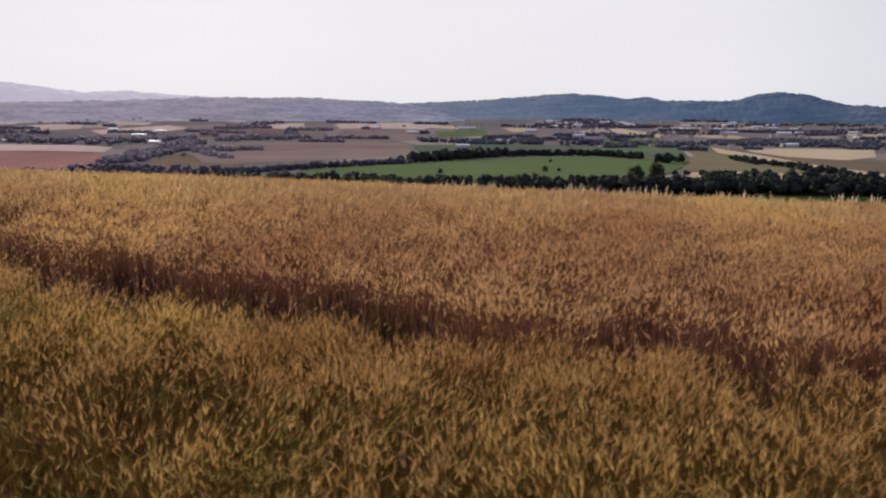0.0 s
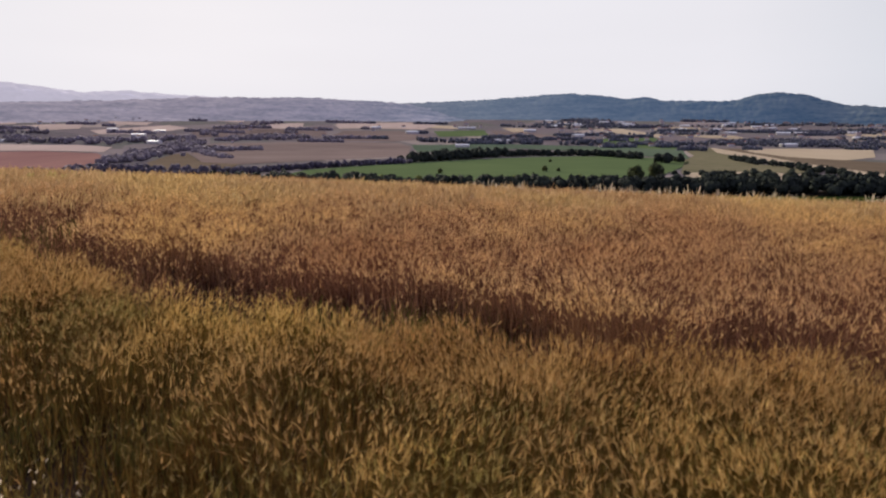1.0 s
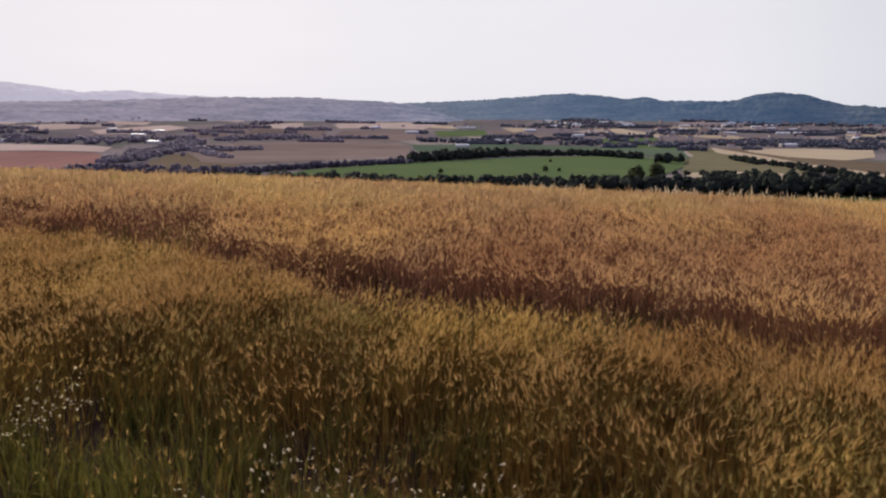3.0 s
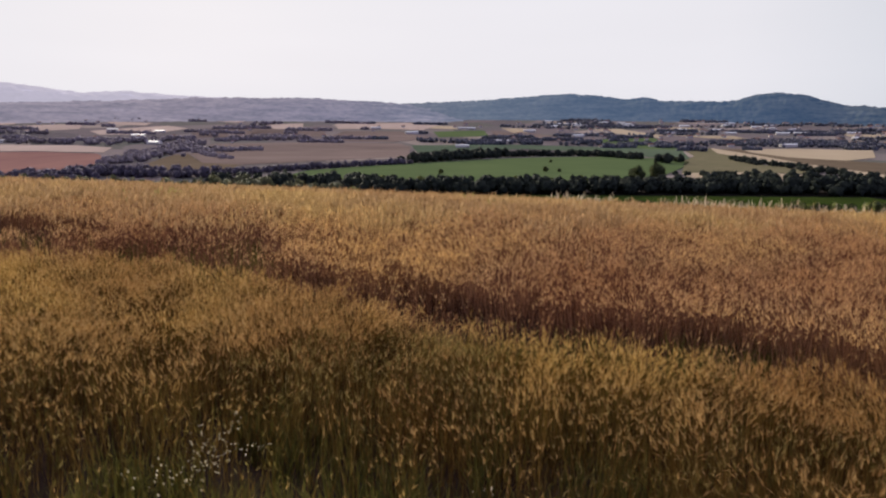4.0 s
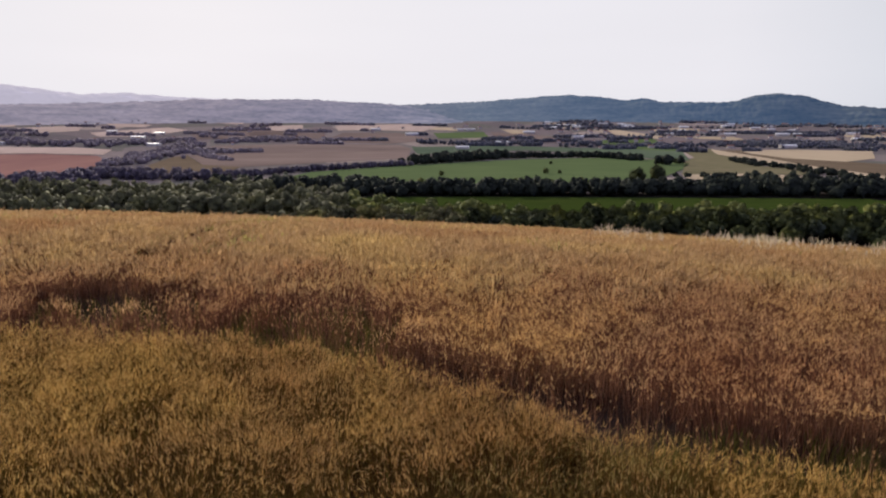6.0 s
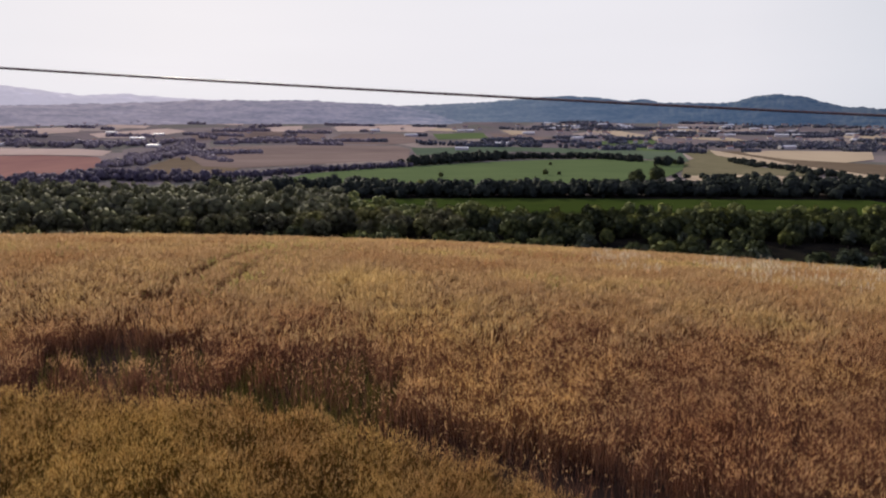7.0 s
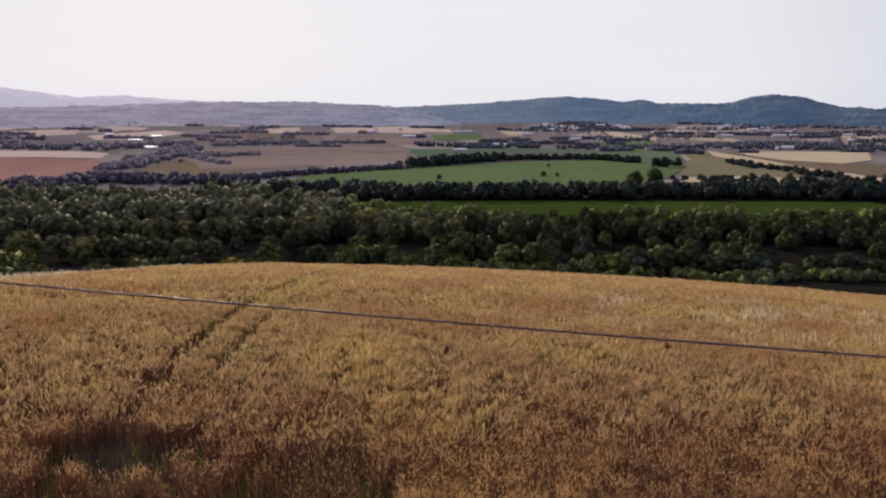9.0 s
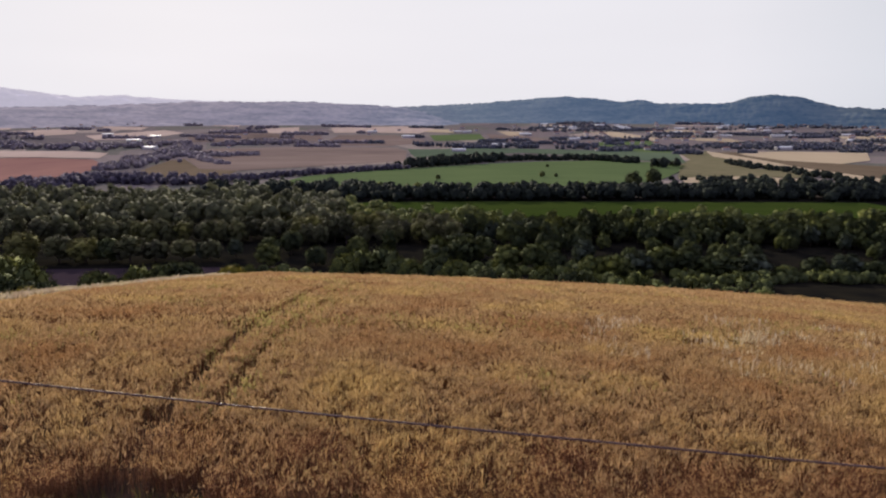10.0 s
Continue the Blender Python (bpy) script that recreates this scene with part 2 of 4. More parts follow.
def build_ground():
    xs, ys = stretched(-4600, 4600, 18, 220), stretched(-400, 4990, 20, 240)
    X, Y = np.meshgrid(xs, ys)
    m, t, out = material("open_country")
    far = t.nodes.new("ShaderNodeNewGeometry")
    sep = t.nodes.new("ShaderNodeSeparateXYZ")
    link(t, far.outputs["Position"], sep.inputs[0])
    mapping = t.nodes.new("ShaderNodeMapping")
    mapping.inputs["Scale"].default_value = (0.006, 0.0035, 0)
    mapping.inputs["Rotation"].default_value = (0, 0, 0.3)
    link(t, far.outputs["Position"], mapping.inputs[0])
    cells = t.nodes.new("ShaderNodeTexVoronoi")
    cells.inputs["Scale"].default_value = 1.0
    link(t, mapping.outputs[0], cells.inputs["Vector"])
    hue = t.nodes.new("ShaderNodeSeparateColor")
    link(t, cells.outputs["Color"], hue.inputs[0])
    fields = ramp(t, hue.outputs[0], (0.0, (0.12, 0.108, 0.115)), (0.3, (0.2, 0.162, 0.165)), (0.5, (0.11, 0.12, 0.1)), (0.7, (0.25, 0.205, 0.2)), (0.85, (0.13, 0.125, 0.125)), (1.0, (0.4, 0.325, 0.28)))
    fields = mixed(t, 0.35, fields, ramp(t, place_noise(t, 0.05), (0.3, (0.09, 0.075, 0.075)), (0.7, (0.2, 0.16, 0.15))))
    soil = mixed(t, 0.5, ramp(t, place_noise(t, 3.0, 8.0), (0.3, (0.03, 0.018, 0.015)), (0.7, (0.075, 0.048, 0.038))),
                 ramp(t, place_noise(t, 0.4), (0.3, (0.03, 0.02, 0.013)), (0.7, (0.06, 0.042, 0.027))))
    step = t.nodes.new("ShaderNodeMapRange")
    step.inputs[1].default_value, step.inputs[2].default_value = 91, 99
    link(t, sep.outputs[1], step.inputs[0])
    # near-black: the shade of the trees is put into this ground colour
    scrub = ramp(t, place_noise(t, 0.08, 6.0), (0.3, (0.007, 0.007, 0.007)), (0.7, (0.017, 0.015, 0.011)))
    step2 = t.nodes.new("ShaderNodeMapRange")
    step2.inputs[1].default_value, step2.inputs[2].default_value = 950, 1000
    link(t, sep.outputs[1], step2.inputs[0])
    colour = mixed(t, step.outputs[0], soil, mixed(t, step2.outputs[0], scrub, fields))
    b = principled(t, colour, 0.95, 0.0)
    bumped(t, b, place_noise(t, 6.0), 0.6, 0.05)
    link(t, b.outputs[0], out.inputs[0])
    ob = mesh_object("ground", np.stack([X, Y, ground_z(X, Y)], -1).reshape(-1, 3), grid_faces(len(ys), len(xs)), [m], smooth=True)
    tagged(ob, "rolling farmland falling from a dry hilltop to a broad valley", "ground", kind="structure")


build_ground()


def field(name, mat, label, *corners):
    """One field of the valley floor, laid over the ground within its corners."""
    n = 14
    bm = bmesh.new()
    bm.faces.new([bm.verts.new((x, y, 0)) for x, y in corners])
    bmesh.ops.triangulate(bm, faces=bm.faces[:])
    bmesh.ops.subdivide_edges(bm, edges=bm.edges[:], cuts=n, use_grid_fill=True)
    for v in bm.verts:
        v.co.z = float(ground_z(v.co.x, v.co.y)) + 1.0
    me = bpy.data.meshes.new(name)
    bm.to_mesh(me)
    bm.free()
    me.materials.append(mat)
    return tagged(new(name, me), label, "field", "valley fields", "structure")


field("field", FIELD_RED, "bare reddish ploughed field in the valley", (-1254, 1911), (-1126, 1954), (-946, 1920), (-848, 1754), (-753, 1509), (-717, 1326), (-718, 1234), (-697, 1117), (-732, 1101))
field("field", FIELD_PALE_HAZED, "pale cut stubble field behind the ploughed field", (-1405, 2147), (-1127, 2173), (-990, 2107), (-945, 1952), (-1135, 1970), (-1274, 1942))
field("field", FIELD_MAUVE, "wide dull brown fallow field", (-745, 2293), (-420, 2417), (-147, 2393), (-103, 2263), (-89, 1791), (-285, 1618), (-432, 1491), (-532, 1545), (-695, 1932))
field("field", FIELD_BROWN, "olive brown fallow field with scrub", (-702, 1932), (-532, 1545), (-432, 1491), (-416, 1348), (-496, 1365), (-505, 1302), (-612, 1384), (-661, 1587), (-714, 1858))
field("field", FIELD_GREEN, "wide flat green crop field between hedges", (-290, 1153), (-260, 1339), (-96, 1519), (-23, 1566), (97, 1672), (243, 1747), (407, 1782), (528, 1707), (561, 1586), (477, 1395), (376, 1202), (251, 1147), (104, 1081), (-70, 1071), (-196, 1094))
field("field", FIELD_TEAL, "grey green field behind a row of trees", (-102, 2328), (178, 2369), (584, 2238), (724, 2119), (588, 1662), (527, 1751), (437, 1986), (252, 2189), (36, 2015), (-70, 1966))
field("field", FIELD_OLIVE, "dry olive field with scattered scrub", (562, 1624), (641, 1790), (754, 1782), (679, 1475), (726, 1382), (665, 1232), (581, 1296), (433, 1267))
field("field", FIELD_OLIVE, "olive pasture at the end of a stubble strip", (728, 2118), (850, 2223), (759, 1935), (749, 1672), (695, 1524), (754, 1782), (644, 1790))
field("field", FIELD_PALE, "narrow pale stubble strip beside dark trees", (433, 1267), (581, 1296), (660, 1200), (590, 1113), (502, 1186), (414, 1169))
field("field", FIELD_PALE, "pale gold stubble field beside a hedge", (922, 2171), (1086, 2189), (1295, 2108), (1076, 1738), (937, 1620), (863, 1752), (872, 1984))
field("field", FIELD_BROWN, "brown field beside pale stubble", (854, 2176), (922, 2171), (872, 1984), (863, 1752), (937, 1620), (1022, 1456), (777, 1105), (785, 1337), (783, 1502), (821, 1802))
field("field", FIELD_PALE, "narrow pale stubble strip", (850, 2223), (854, 2176), (821, 1802), (783, 1502), (785, 1337), (777, 1105), (730, 1037), (735, 1252), (724, 1411), (749, 1672), (759, 1935))

PALE, MAUVE, GREEN = "pale stubble field on the valley floor", "dull brown fallow field on the valley floor", "green field on the valley floor"
field("field", FIELD_PALE_HAZED, PALE, (-1827, 3013), (-1637, 3233), (-1492, 2903), (-1607, 2735))
field("field", FIELD_PALE_HAZED, PALE, (-1411, 2823), (-1235, 3188), (-1090, 3033), (-1124, 2669), (-1287, 2646))
field("field", FIELD_PALE_HAZED, PALE, (-1614, 3404), (-1376, 3362), (-1330, 3172), (-1486, 3182))
field("field", FIELD_PALE_HAZED, PALE, (-1243, 3869), (-1066, 3899), (-980, 3477), (-1127, 3540))
field("field", FIELD_PALE_HAZED, PALE, (-844, 3373), (-683, 3486), (-609, 3074), (-754, 3086))
field("field", FIELD_PALE_HAZED, PALE, (-525, 3470), (-190, 3663), (-14, 3507), (-84, 3153), (-320, 3189), (-460, 3132))
field("field", FIELD_PALE, PALE, (-75, 3460), (56, 3419), (103, 3188), (-61, 3265))
field("field", FIELD_PALE, PALE, (275, 3289), (389, 3244), (360, 2969), (301, 2973))
field("field", FIELD_PALE, PALE, (555, 3749), (748, 3736), (683, 3342), (510, 3352))
field("field", FIELD_PALE, PALE, (685, 3227), (813, 3218), (889, 2830), (827, 2675), (740, 2840))
field("field", FIELD_PALE, PALE, (998, 3361), (1208, 3306), (1147, 3124), (944, 3138))
field("field", FIELD_PALE, PALE, (920, 2828), (1151, 2779), (1137, 2568), (996, 2665))
field("field", FIELD_PALE, PALE, (1143, 2596), (1694, 2423), (1614, 2308), (1249, 2480))
field("field", FIELD_PALE, PALE, (1675, 2950), (1967, 2818), (1840, 2635), (1584, 2748))
field("field", FIELD_PALE, PALE, (1484, 3101), (1629, 3090), (1583, 2992), (1442, 3002))
field("field", FIELD_PALE_HAZED, PALE, (-2118, 3264), (-2001, 3329), (-1878, 3112), (-1985, 3056))
field("field", FIELD_MAUVE, MAUVE, (-422, 3003), (-184, 3038), (-30, 2666), (-171, 2464), (-350, 2473), (-427, 2686))
field("field", FIELD_MAUVE, MAUVE, (215, 3112), (367, 2969), (486, 2696), (426, 2478), (317, 2563), (209, 2712))
field("field", FIELD_MAUVE, MAUVE, (-1017, 2853), (-881, 3287), (-644, 2971), (-578, 2612), (-901, 2578))
field("field", FIELD_MAUVE, MAUVE, (-815, 2945), (-493, 2993), (-465, 2682), (-715, 2656))
field("field", FIELD_GREEN, GREEN, (574, 2604), (806, 2677), (761, 2409), (527, 2305))
field("field", FIELD_GREEN, GREEN, (508, 2306), (768, 2361), (724, 2119), (584, 2238))
field("field", FIELD_GREEN, GREEN, (-38, 3058), (185, 3114), (187, 2776), (-13, 2725))
field("field", FIELD_DARK, "dark freshly tilled field under the hill", (-260, 320), (-90, 310), (-120, 476), (-360, 480))
field("field", FIELD_DEEP, "deep green meadow strip between two rows of trees", (-190, 905), (50, 915), (540, 880), (560, 700), (200, 690), (-40, 800))


# ---- far hills ----
def hill_range(name, label, eye_z, near_y, ridge_y, skyline, dark, light, haze_glow, rough_size, hazy=None):
    """A long wooded ridge: skyline gives the bearing and the rise as slopes seen from the hilltop."""
    a, s = zip(*skyline)
    cols, rows = 700, 26
    bear = np.linspace(a[0], a[-1], cols)
    # soft curve through the skyline
    k = np.hanning(15)
    line = np.convolve(np.pad(np.interp(bear, a, s), 7, "edge"), k / k.sum(), "valid")
    v = np.linspace(0, 1, rows)[:, None]
    away = near_y + (ridge_y - near_y) * np.minimum(v / 0.8, 1.0) + np.maximum(v - 0.8, 0) * 700
    Y = away / np.sqrt(1 + bear[None] ** 2)
    X = bear[None] * Y
    base = ground_z(X, Y) - 4
    top = eye_z + line[None] * Y
    shape = np.where(v < 0.8, np.sin(np.minimum(v / 0.8, 1) * np.pi / 2) ** 1.3, 1 - ((v - 0.8) / 0.2) ** 2 * 0.6)
    lump = np.array([[noise.noise((x * rough_size, y * rough_size, 3.0)) + 1.1 * noise.noise((x * rough_size * 4, y * rough_size * 4, 8.0)) + 0.9 * noise.noise((x * 0.028, y * 0.028, 5.0)) for x, y in zip(rx, ry)] for rx, ry in zip(X, np.broadcast_to(Y, X.shape))])
    Z = base + (top - base) * shape + lump * 7 * np.sin(np.pi * np.clip(v, 0.02, 0.9)) ** 0.5
    m, t, out = material(name + "_woods")
    n1 = place_noise(t, 0.03, 6.0)
    n2 = place_noise(t, 0.009, 5.0, (0.45, 1, 4))
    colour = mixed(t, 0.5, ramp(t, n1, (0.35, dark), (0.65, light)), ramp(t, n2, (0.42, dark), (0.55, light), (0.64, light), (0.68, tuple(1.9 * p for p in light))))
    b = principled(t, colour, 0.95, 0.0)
    # the slopes emit a flat colour in place of haze before them
    b.inputs["Emission Color"].default_value = (*haze_glow, 1)
    if hazy:  # painted haze, stronger towards the sun
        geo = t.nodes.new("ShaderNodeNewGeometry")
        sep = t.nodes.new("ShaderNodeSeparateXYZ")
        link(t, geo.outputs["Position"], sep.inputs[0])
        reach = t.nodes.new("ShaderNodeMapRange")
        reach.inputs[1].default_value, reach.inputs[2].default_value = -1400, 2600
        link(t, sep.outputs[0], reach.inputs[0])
        link(t, ramp(t, reach.outputs[0], (0.0, hazy), (0.22, (0.155, 0.155, 0.215)), (0.4, (0.105, 0.135, 0.2)), (0.56, (0.066, 0.1, 0.17)), (0.75, haze_glow), (1.0, tuple(0.6 * g for g in haze_glow))), b.inputs["Emission Color"])
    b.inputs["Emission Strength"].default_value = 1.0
    bumped(t, b, n1, 0.7, 6.0)
    link(t, b.outputs[0], out.inputs[0])
    ob = mesh_object(name, np.stack([X, np.broadcast_to(Y, X.shape), Z], -1).reshape(-1, 3), grid_faces(rows, cols), [m], smooth=True)
    tagged(ob, label, "hills", kind="structure")


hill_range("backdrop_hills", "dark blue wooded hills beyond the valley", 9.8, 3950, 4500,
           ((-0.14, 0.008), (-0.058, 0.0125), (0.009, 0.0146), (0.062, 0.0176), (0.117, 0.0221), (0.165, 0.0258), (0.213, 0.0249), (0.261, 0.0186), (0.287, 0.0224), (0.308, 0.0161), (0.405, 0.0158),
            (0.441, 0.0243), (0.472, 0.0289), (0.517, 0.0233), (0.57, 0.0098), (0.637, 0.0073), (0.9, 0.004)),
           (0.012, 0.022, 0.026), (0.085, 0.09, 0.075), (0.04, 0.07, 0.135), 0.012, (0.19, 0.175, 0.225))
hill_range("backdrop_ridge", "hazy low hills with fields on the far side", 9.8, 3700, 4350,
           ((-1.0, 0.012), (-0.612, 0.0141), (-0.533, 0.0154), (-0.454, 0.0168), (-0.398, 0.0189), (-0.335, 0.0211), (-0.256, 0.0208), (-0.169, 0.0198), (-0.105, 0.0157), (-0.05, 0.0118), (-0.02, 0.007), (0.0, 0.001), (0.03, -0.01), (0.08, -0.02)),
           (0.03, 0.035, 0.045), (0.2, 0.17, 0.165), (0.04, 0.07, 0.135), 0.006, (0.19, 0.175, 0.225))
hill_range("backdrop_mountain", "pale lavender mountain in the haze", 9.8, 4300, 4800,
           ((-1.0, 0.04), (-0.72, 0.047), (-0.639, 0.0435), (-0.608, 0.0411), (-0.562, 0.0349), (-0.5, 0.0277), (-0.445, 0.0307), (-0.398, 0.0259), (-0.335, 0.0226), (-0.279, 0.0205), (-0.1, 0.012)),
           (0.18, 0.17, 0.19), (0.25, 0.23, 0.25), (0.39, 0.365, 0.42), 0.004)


# ---- crops ----
def stalk_shape(detail):
    """One stalk or tuft as rows of (across, out, height share): verts, triangles, and which triangles are ear."""
    v, f, ear = [], [], []

    def add(points, tris, is_ear):
        o = len(v)
        v.extend(points)
        f.extend([tuple(o + i for i in t) for t in tris])
        ear.extend([is_ear] * len(tris))

    if detail == 2:  # one stalk with leaf, ear and long awns
        add([(-0.0036, 0, 0.0), (0.0036, 0, 0.0), (0, 0, 0.93)], [(0, 1, 2)], 0)
        add([(-0.004, 0.003, 0.3), (0.004, -0.003, 0.3), (-0.06, 0.07, 0.8)], [(0, 1, 2)], 0)
        add([(-0.003, -0.004, 0.45), (0.003, 0.004, 0.45), (0.05, -0.03, 0.92)], [(0, 1, 2)], 0)
        w = 0.0045
        add([(0, 0, 0.91), (w, 0, 0.945), (0, 0, 0.99), (-w, 0, 0.945)], [(0, 1, 2), (0, 2, 3)], 1)
        add([(0, 0, 0.91), (0, w, 0.945), (0, 0, 0.99), (0, -w, 0.945)], [(0, 1, 2), (0, 2, 3)], 1)
        for k in range(5):
            a = k * 2.4
            c, s, h, o = math.cos(a), math.sin(a), 0.92 + 0.013 * k, 0.026 + 0.01 * (k % 3)
            add([(0.003 * c - 0.0012 * s, 0.003 * s + 0.0012 * c, h), (0.003 * c + 0.0012 * s, 0.003 * s - 0.0012 * c, h), (o * c, o * s, h + 0.085)], [(0, 1, 2)], 1)
    elif detail == 1:  # three stalks of a tuft
        for k in range(3):
            a = k * 2.1
            c, s, h = math.cos(a), math.sin(a), 1.0 - 0.07 * k
            px, py, ox, oy = 0.035 * c, 0.035 * s, 0.06 * c, 0.06 * s
            add([(px - 0.007 * s, py + 0.007 * c, 0.1), (px + 0.007 * s, py - 0.007 * c, 0.1), (ox, oy, 0.9 * h)], [(0, 1, 2)], 0)
            add([(ox, oy, 0.8 * h), (ox - 0.016 * s, oy + 0.016 * c, 0.91 * h), (ox * 1.3, oy * 1.3, 1.03 * h), (ox + 0.016 * s, oy - 0.016 * c, 0.91 * h)], [(0, 1, 2), (0, 2, 3)], 1)
    elif detail == 3:  # a wild oat with hanging spikelets
        add([(-0.003, 0, 0.0), (0.003, 0, 0.0), (0.0, 0, 1.0)], [(0, 1, 2)], 0)
        for k in range(7):
            a, h = k * 2.4, 0.78 + 0.035 * k
            c, s, o = math.cos(a), math.sin(a), 0.07 - 0.006 * k
            add([(o * c, o * s, h), (o * c - 0.007 * s, o * s + 0.007 * c, h - 0.016), (o * c * 1.15, o * s * 1.15, h - 0.036), (o * c + 0.007 * s, o * s - 0.007 * c, h - 0.016)], [(0, 1, 2), (0, 2, 3)], 1)
    else:  # green blades
        for k in range(4):
            a = k * 1.6
            c, s, h = math.cos(a), math.sin(a), 1.0 - 0.13 * k
            add([(-0.007 * s, 0.007 * c, 0), (0.007 * s, -0.007 * c, 0), (0.06 * c - 0.006 * s, 0.06 * s + 0.006 * c, 0.6 * h), (0.06 * c + 0.006 * s, 0.06 * s - 0.006 * c, 0.6 * h), (0.16 * c, 0.16 * s, h)],
                [(0, 1, 3), (0, 3, 2), (2, 3, 4)], k % 2)
    return np.array(v), np.array(f), np.array(ear)


def lane_edge(x):
    """The far edge of the near strip of crop, over x."""
    return np.interp(x, (-40, -14.2, -11.7, -9.5, -7.7, -6.1, -5, -4, -2.5, -0.7, 0.65, 2.0, 3.2, 8, 30),
                     (13.2, 12.4, 12.1, 11.6, 10.6, 9.5, 8.4, 7.8, 7.3, 6.4, 6.05, 5.8, 5.2, 3.6, -2))


def smooth_noise(x, y, size, seed):
    """Cheap drifting noise from -1 to 1 over the plan."""
    r = np.random.default_rng(seed)
    total = 0.0
    for _ in range(6):
        a, p, q = r.uniform(0, 6.28), r.uniform(0, 6.28), r.uniform(0.6, 1.7)
        total = total + np.sin((x * math.cos(a) + y * math.sin(a)) * q * 6.28 / size + p + 1.3 * np.sin((x * math.sin(a) - y * math.cos(a)) * 3.1 / size + p))
    return total / 3.2


def sow(name, label, mats, detail, y0, y1, density, tall, thick, seed, keep, x0=None, x1=None, upright=1.0):
    """Stalks strewn over the part of the hill that keep() leaves, all one mesh."""
    r = np.random.default_rng(seed)
    wedge = x0 is None
    if wedge:
        x0, x1 = -9.5 - 0.68 * y1, 2.5 + 0.68 * y1
    n = int((x1 - x0) * (y1 - y0) * density)
    clumps = max(n // 9, 1)
    cx, cy = r.uniform(x0, x1, clumps), r.uniform(y0, y1, clumps)
    pick = r.integers(0, clumps, n)
    spread = 0.75 / math.sqrt(density / 9)
    x, y = cx[pick] + r.normal(0, spread, n), cy[pick] + r.normal(0, spread, n)
    ok = (y > y0) & (y < y1) & (x > x0) & (x < x1)
    if wedge:
        ok &= (x > -9.5 - 0.68 * y) & (x < 2.5 + 0.68 * y)
    x, y, pick = x[ok], y[ok], pick[ok]
    chance = keep(x, y)
    ok = r.uniform(0, 1, len(x)) < chance
    x, y, pick = x[ok], y[ok], pick[ok]
    n = len(x)
    lean_a = 0.9 + 1.7 * smooth_noise(x, y, 2.4, seed + 5) + r.normal(0, 0.9, clumps)[pick] + r.normal(0, 0.9, n)
    lean = upright * np.abs(0.07 + 0.05 * smooth_noise(x, y, 1.7, seed + 9) + r.normal(0, 0.07, n))
    nod = upright * np.clip(0.3 + 0.2 * smooth_noise(x, y, 1.1, seed + 7) + r.normal(0, 0.35, n), 0.0, 1.4)
    high = tall * (1 + 0.07 * smooth_noise(x, y, 1.4, seed + 2) + r.normal(0, 0.045, clumps)[pick] + r.normal(0, 0.08, n))
    if name == "barley":
        high = high * (1 - 0.3 * np.clip((6.5 - y) / 2.5, 0, 1) * np.clip((-2.5 - x) / 2, 0, 1))
    z = ground_z(x, y)
    v, f, ear = stalk_shape(detail)
    a = r.uniform(0, 6.28, n)
    wide = thick * r.uniform(0.8, 1.25, n)
    ca, sa = np.cos(a)[:, None], np.sin(a)[:, None]
    u, w, s = v[:, 0][None], v[:, 1][None], v[:, 2][None]
    bend = (lean * high)[:, None] * (0.6 * s + 0.55 * np.maximum(s, 0) ** 3)
    tip = high[:, None] * np.maximum(s - 0.8, 0)
    bend = bend + tip * np.sin(nod)[:, None]
    out = np.empty((n, len(v), 3), np.float32)
    out[..., 0] = x[:, None] + wide[:, None] * (u * ca - w * sa) + bend * np.cos(lean_a)[:, None]
    out[..., 1] = y[:, None] + wide[:, None] * (u * sa + w * ca) + bend * np.sin(lean_a)[:, None]
    out[..., 2] = z[:, None] + high[:, None] * (s - 0.5 * lean[:, None] * np.maximum(s, 0) ** 5) - tip * (1 - np.cos(nod))[:, None]
    faces = (f[None] + (np.arange(n) * len(v))[:, None, None]).reshape(-1, 3)
    normals = None
    if detail == 1:  # soft, even shading for the far tufts
        p = out.reshape(-1, 3)
        side = np.cross(p[faces[:, 1]] - p[faces[:, 0]], p[faces[:, 2]] - p[faces[:, 0]])[:, 1] > 0
        faces[side] = faces[side][:, ::-1]
        normals = np.repeat(np.stack([r.normal(0, 0.4, n), -0.75 + r.normal(0, 0.2, n), 0.3 + r.normal(0, 0.2, n)], -1), len(v), 0)
    ob = mesh_object(name, out.reshape(-1, 3), faces, mats, np.tile(ear, n), normals=normals)
    return tagged(ob, label, "crop", kind="stuff")


def in_tracks(x, y):
    """1 on the two wheel tracks of the tramline."""
    left = np.abs(x - np.interp(y, (16, 22, 29, 38, 50, 70), (-15.3, -15.8, -16.1, -16.2, -16.3, -16.8))) < 0.32 + 0.06 * smooth_noise(x, y, 2.5, 31)
    right = np.abs(x - np.interp(y, (16, 22, 29, 38, 50, 70), (-14.1, -14.2, -14.4, -14.3, -14.2, -14.6))) < 0.28 + 0.06 * smooth_noise(x, y, 2.5, 32)
    return np.where((y > 16.5) & left, 1.0, np.where((y > 20) & right, 0.9, 0.0))


def blob(x, y, cx, cy, rx, ry):
    """1 inside an uneven oval."""
    return np.where(((x - cx) / rx) ** 2 + ((y - cy) / ry) ** 2 + 0.6 * smooth_noise(x, y, 1.6, 19) < 1, 1.0, 0.0)


def bare(x, y):
    return np.maximum(0.98 * blob(x, y, -14.6, 15.0, 2.1, 1.15), 0.78 * blob(x, y, -9.9, 13.5, 1.8, 1.9))


